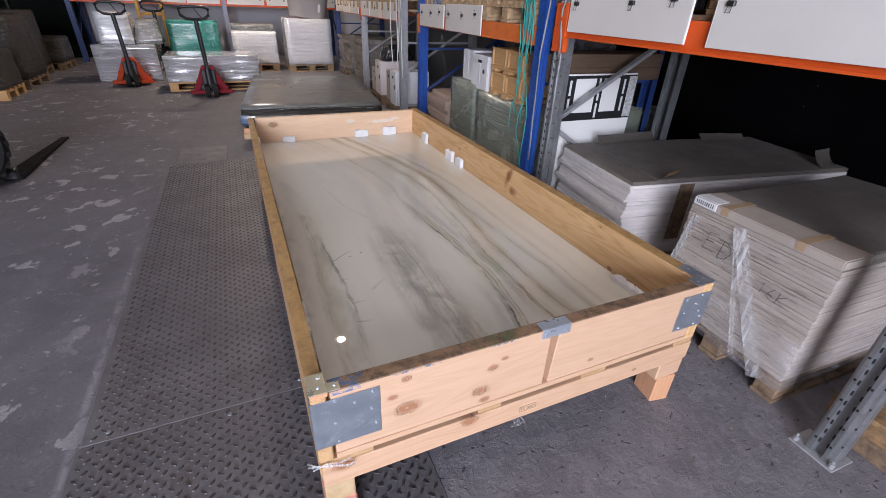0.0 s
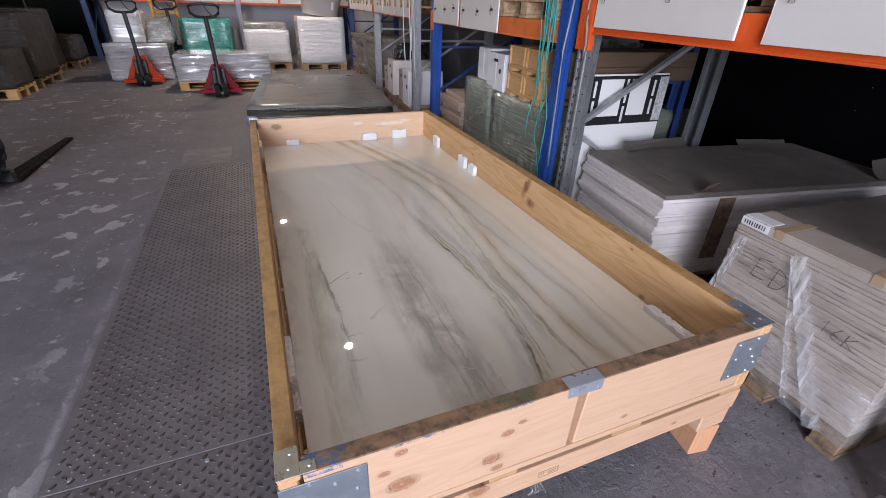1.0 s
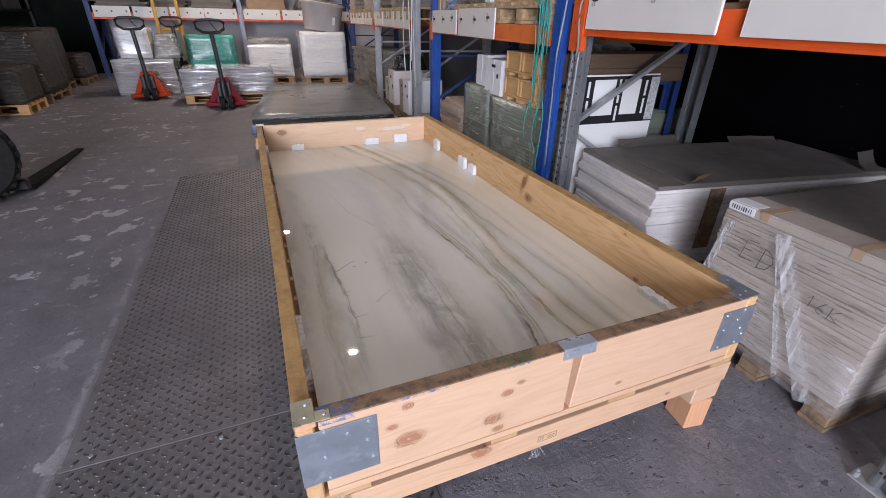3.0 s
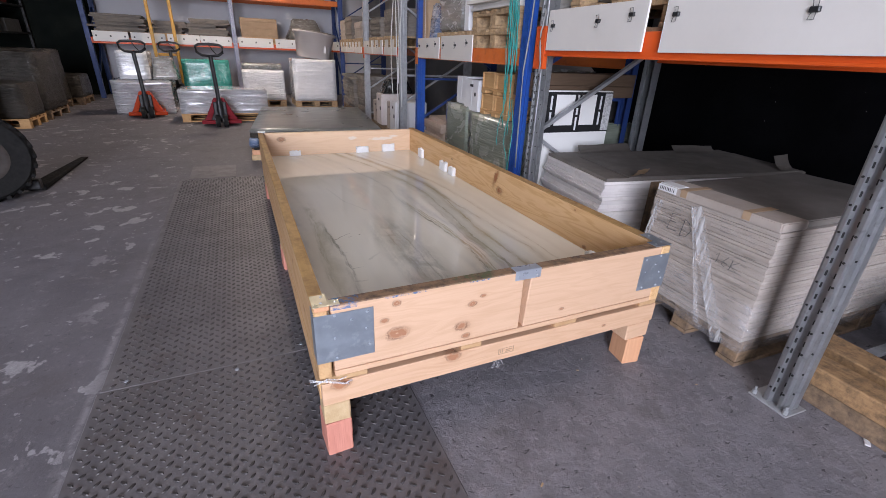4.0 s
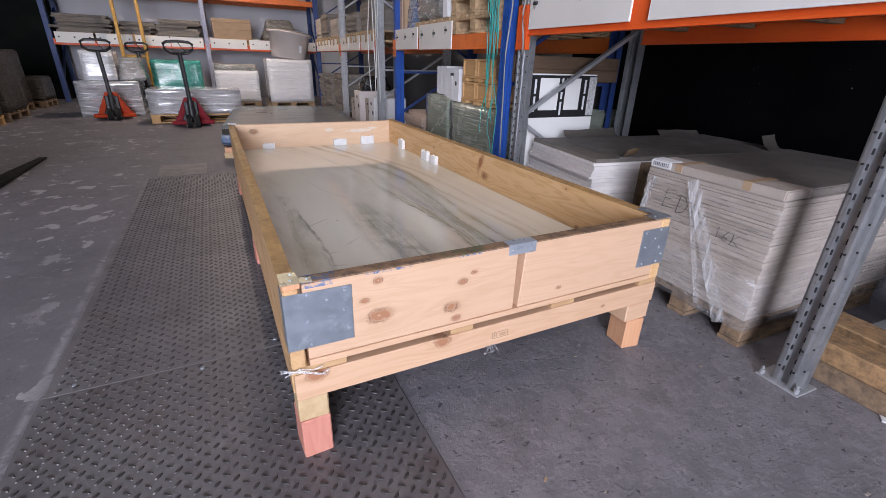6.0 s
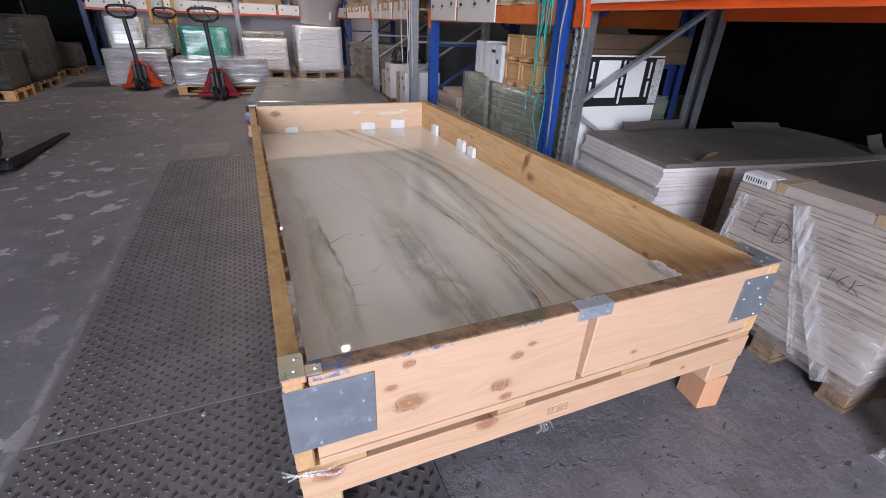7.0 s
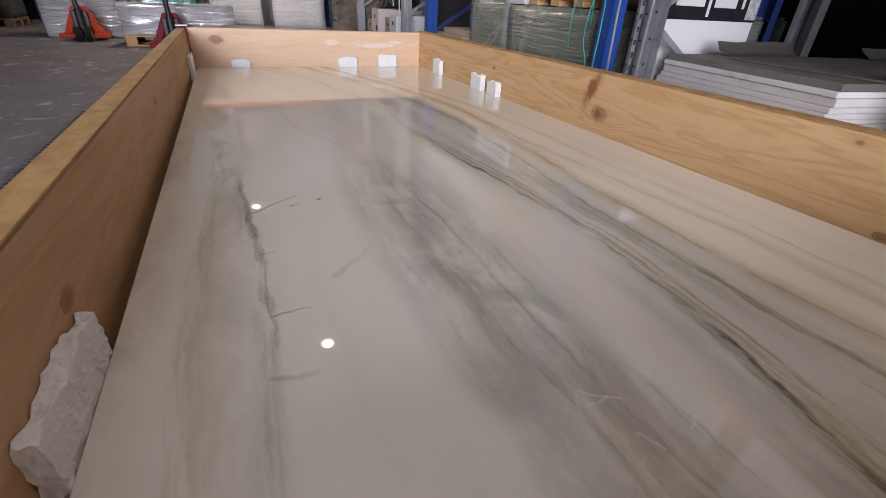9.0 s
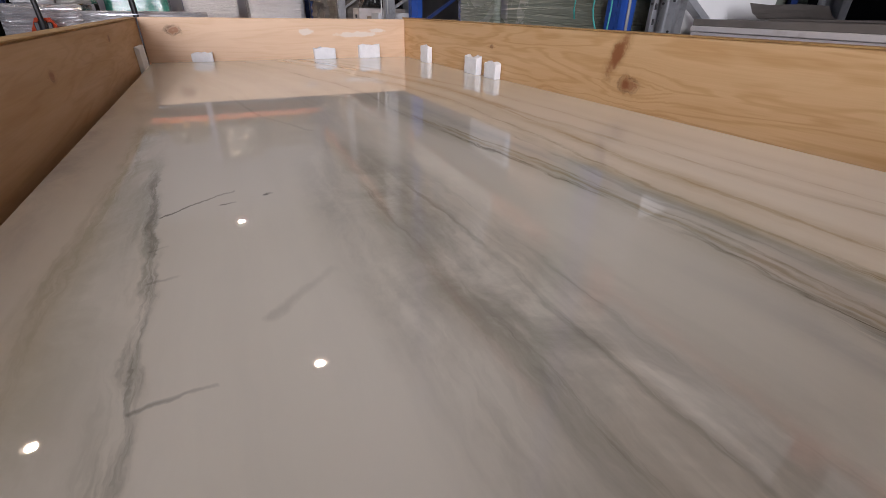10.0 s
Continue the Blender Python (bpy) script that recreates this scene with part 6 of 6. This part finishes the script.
def pallet_jack(m, paint, label):
    j = thing("pallet_jack", label, "pallet jack", "pallet jacks", m)
    for x in (-0.265, 0.105):
        f = part("fork", B((x, 0.1, 0.065, x + 0.16, 1.2, 0.105), bevel=0.01), paint, j)
        part("load_roller", cyl(bmesh.new(), (x + 0.04, 1.05, 0.04), (x + 0.12, 1.05, 0.04), 0.04), NYLON, f)
    for side in (-1, 1):
        bm = bmesh.new()
        wide = 0.09 if side < 0 else 0.16
        vs = [bm.verts.new((side * a, y, z)) for y in (0.0, 0.13) for a, z in ((0.27, 0.06), (0.27 - wide, 0.06), (0.0, 0.45), (0.08, 0.46))]
        for f in ((0, 1, 2, 3), (7, 6, 5, 4), (0, 4, 5, 1), (1, 5, 6, 2), (2, 6, 7, 3), (3, 7, 4, 0)):
            bm.faces.new([vs[k] for k in f])
        bmesh.ops.recalc_face_normals(bm, faces=bm.faces[:])
        bmesh.ops.bevel(bm, geom=list(bm.edges), offset=0.01, segments=2, affect="EDGES")
        part("side_plate", bm, paint, j)
    part("cross_plate", B((-0.2, 0.06, 0.06, 0.2, 0.1, 0.24), bevel=0.006), BLACK, j, "dark plate between the side plates")
    for x in (-0.31, 0.10):
        part("foot_bar", B((x, -0.07, 0.04, x + 0.21, -0.002, 0.10), bevel=0.008), paint, j)
    part("pump", cyl(bmesh.new(), (0, -0.06, 0.16), (0, -0.06, 0.42), 0.055, 0.045, 18), BLACK, j, "black hydraulic pump")
    part("yoke", B((-0.10, -0.035, 0.10, 0.10, -0.002, 0.40), bevel=0.01), BLACK, j, "black steering yoke")
    for x in (-0.095, 0.025):
        w = part("steer_wheel", cyl(bmesh.new(), (x, -0.15, 0.1), (x + 0.07, -0.15, 0.1), 0.1, None, 24), RUBBER, j)
        part("hub", cyl(bmesh.new(), (x - 0.004, -0.15, 0.1), (x + 0.074, -0.15, 0.1), 0.05, None, 16), NYLON, w)
    part("tiller", tube(bmesh.new(), [(0, -0.06, 0.40), (-0.01, -0.075, 0.8), (-0.02, -0.09, 1.12)], 0.032, 10), BLACK, j, "black tiller")
    a = 1.12
    part("handle", tube(bmesh.new(), [(-0.02, -0.09, a), (-0.14, -0.09, a + 0.01), (-0.21, -0.10, a + 0.06), (-0.22, -0.11, a + 0.14), (-0.17, -0.11, a + 0.17), (-0.02, -0.115, a + 0.18), (0.13, -0.11, a + 0.17), (0.18, -0.11, a + 0.14), (0.17, -0.10, a + 0.06), (0.10, -0.09, a + 0.01), (-0.02, -0.09, a)], 0.021, 8), BLACK, j, "black loop handle", True)
    part("lever", tube(bmesh.new(), [(-0.02, -0.11, a + 0.17), (0.03, -0.13, a + 0.08), (0.07, -0.12, a + 0.03)], 0.007, 6), BLACK, j)
    return j


pallet_jack(pose(-0.43, 7.62, 0, 0, 0, 2), JACK_RED, "crimson pallet jack with a black tiller, under a load")
pallet_jack(pose(-1.69, 8.86, 0, 0, 0, 4), JACK_ORANGE, "orange-red pallet jack with a black tiller")
pallet_jack(pose(-1.32, 10.9, 0, 0, 0, -3), BLACK, "black pallet jack partly hidden behind loads")
lift = thing("hand_stacker", "ochre yellow hand stacker mast standing before the far rack", "stacker", m=pose(-1.80, 11.9, 0))
for x in (0.0, 0.46):
    part("mast", B((x + 0.01, 0, 0.02, x + 0.075, 0.08, 2.25), bevel=0.006), YELLOW, lift)
part("cross_head", B((0.0, 0.0, 2.251, 0.55, 0.08, 2.33), bevel=0.006), YELLOW, lift)
part("cross_head", B((0.091, 0.01, 1.0, 0.459, 0.07, 1.06), bevel=0.006), YELLOW, lift)
part("base", B((-0.08, -0.1, 0.02, 0.63, 0.5, 0.12), bevel=0.01), BLACK, lift)
for x in (-0.04, 0.53):
    part("wheel", cyl(bmesh.new(), (x, -0.05, 0.06), (x + 0.06, -0.05, 0.06), 0.06), RUBBER, lift)

# left side: wrapped loads on pallets, their beige darkened to carry the shade
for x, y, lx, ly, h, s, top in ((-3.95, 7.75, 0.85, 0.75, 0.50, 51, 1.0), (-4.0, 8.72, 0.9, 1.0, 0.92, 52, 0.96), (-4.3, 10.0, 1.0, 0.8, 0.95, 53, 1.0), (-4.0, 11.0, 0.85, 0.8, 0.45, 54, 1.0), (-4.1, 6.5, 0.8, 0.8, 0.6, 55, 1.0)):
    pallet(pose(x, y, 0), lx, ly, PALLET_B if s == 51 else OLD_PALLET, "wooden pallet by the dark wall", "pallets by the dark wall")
    w = thing("wrapped_load", "beige film-wrapped load on a pallet by the dark wall, coloured near black for shade", "wrapped load", "loads by the dark wall", pose(x, y, 0.146))
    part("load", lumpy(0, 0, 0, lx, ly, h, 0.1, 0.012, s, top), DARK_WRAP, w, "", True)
shelf = thing("steel_shelf", "dark steel shelf with red and black goods in shade", "shelf", m=pose(-4.95, 9.0, 0))
for z in (1.35, 1.9, 2.6):
    part("shelf_board", B((0, 0, z, 0.6, 4.2, z + 0.04), bevel=0.004), BLACK, shelf)
for y in (0.0, 2.1, 4.15):
    part("shelf_post", B((0.55, y, 0, 0.6, y + 0.05, 3.2), bevel=0.004), BLACK, shelf)
crate_red = thing("red_cabinet", "dark red metal box on the dim steel shelf", "cabinet", m=pose(-4.85, 11.6, 1.942))
part("box_body", lumpy(0, 0, 0, 0.45, 0.9, 0.6, 0.3, 0.003, 61, rnd=0.01), RED_PAINT, crate_red)

for i, (y, z, lx, ly, h, mt, lb) in enumerate(((0.2, 1.39, 0.5, 0.7, 0.38, BLACK, "black box on the dim steel shelf"), (1.1, 1.39, 0.45, 0.8, 0.3, DARK_WRAP, "dull wrapped box on the dim steel shelf"), (2.3, 1.39, 0.5, 0.6, 0.42, BLACK, "black box on the dim steel shelf"), (3.1, 1.39, 0.5, 0.8, 0.25, DARK_PANEL, "dark grey box on the dim steel shelf"),
                                                 (0.3, 1.94, 0.5, 0.9, 0.5, DARK_PANEL, "dark grey box on the dim steel shelf"), (1.5, 1.94, 0.5, 0.5, 0.4, RED_PAINT, "dark red box on the dim steel shelf"))):
    carton(pose(-4.92, 9.0 + y, z + 0.001), lx, ly, h, mt, lb, "boxes on the dim shelf", "shelf_box", False, False)

# ---- forklift at the edge of the aisle: front wheel and fork ----
fork = thing("forklift", "dark forklift front with a treaded tyre and a low fork", "forklift", m=pose(-2.17, 3.70, 0, 0, 0, -2))
bm = bmesh.new()
R, Wd = 0.375, 0.22
lathe(bm, [(0.20, -Wd / 2), (0.33, -Wd / 2), (0.36, -Wd / 2 + 0.03), (0.36, Wd / 2 - 0.03), (0.33, Wd / 2), (0.20, Wd / 2)], 48)
for k in range(26):
    for s in (-1, 1):
        a = 2 * math.pi * (k + (0.5 if s > 0 else 0)) / 26
        m = Matrix.Rotation(a, 4, "Z") @ Matrix.Translation((0.359, 0, s * 0.055)) @ Matrix.Rotation(radians(25 * s), 4, "X") @ Matrix.Diagonal((0.026, 0.034, 0.105, 1))
        bmesh.ops.create_cube(bm, size=1, matrix=m)
TY = pose(0.0, -0.02, R, 0, 0, -62) @ pose(0, 0, 0, 0, 90, 0)
tyre = part("tyre", bm, RUBBER, fork, "black tyre with block tread")
tyre.matrix_basis = TY
bm = bmesh.new()
lathe(bm, [(0.205, 0.09), (0.195, 0.075), (0.15, 0.05), (0.115, 0.06), (0.06, 0.085), (0.0, 0.09)], 36)
rim = part("rim", bm, RIM, fork, "dull brown wheel rim", True)
rim.matrix_basis = TY
stud = None
for k in range(6):
    a = 2 * math.pi * k / 6
    mm = pose(0.078 * math.cos(a), 0.078 * math.sin(a), 0.068)
    if stud is None:
        stud = part("wheel_nut", cyl(bmesh.new(), (0, 0, 0), (0, 0, 0.025), 0.012, None, 6), RUBBER, rim)
        stud.matrix_basis = mm
    else:
        again(stud, mm)
part("axle", cyl(bmesh.new(), (-0.1, 0.05, R), (-0.35, 0.5, R), 0.07), BLACK, fork)
bm = B((0.16, 0.24, 0.004, 0.30, 1.62, 0.055), bevel=0.006)
for v in bm.verts:
    if v.co.y > 1.5:
        v.co.z = 0.004 + (v.co.z - 0.004) * 0.35
        v.co.x = 0.225 + (v.co.x - 0.225) * 0.5
part("fork_blade", bm, RUBBER, fork, "black steel fork blade")
part("carriage", B((-0.5, 0.17, 0.03, 0.29, 0.235, 0.12), bevel=0.008), BLACK, fork)

# ---- high-bay lamps ----
# the lamp at y -0.4 is unseen, added by continuing the row's spacing
for x, y in ((0.8, 4.7), (-2.05, 4.7), (0.2, 9.6), (0.8, -0.4)):
    l = thing("ceiling_lamp", "round grey high-bay lamp hanging from the roof", "lamp", "high-bay lamps", pose(x, y, 4.0))
    bm = bmesh.new()
    lathe(bm, [(0.092, 0.0), (0.11, 0.004), (0.11, 0.05), (0.08, 0.10), (0.06, 0.22), (0.0, 0.22)], 24)
    part("housing", bm, GREY_CABLE, l, "", True)
    part("diffuser", cyl(bmesh.new(), (0, 0, 0.006), (0, 0, 0.016), 0.052, None, 24), FAR_GLOW if y > 9 else NEAR_GLOW if y < 0 else LEFT_GLOW if x < 0 else LAMP_GLOW, l, "glowing round diffuser")
    part("cord", tube(bmesh.new(), [(0, 0, 0.22), (0, 0, 1.299)], 0.008, 6), BLACK, l)
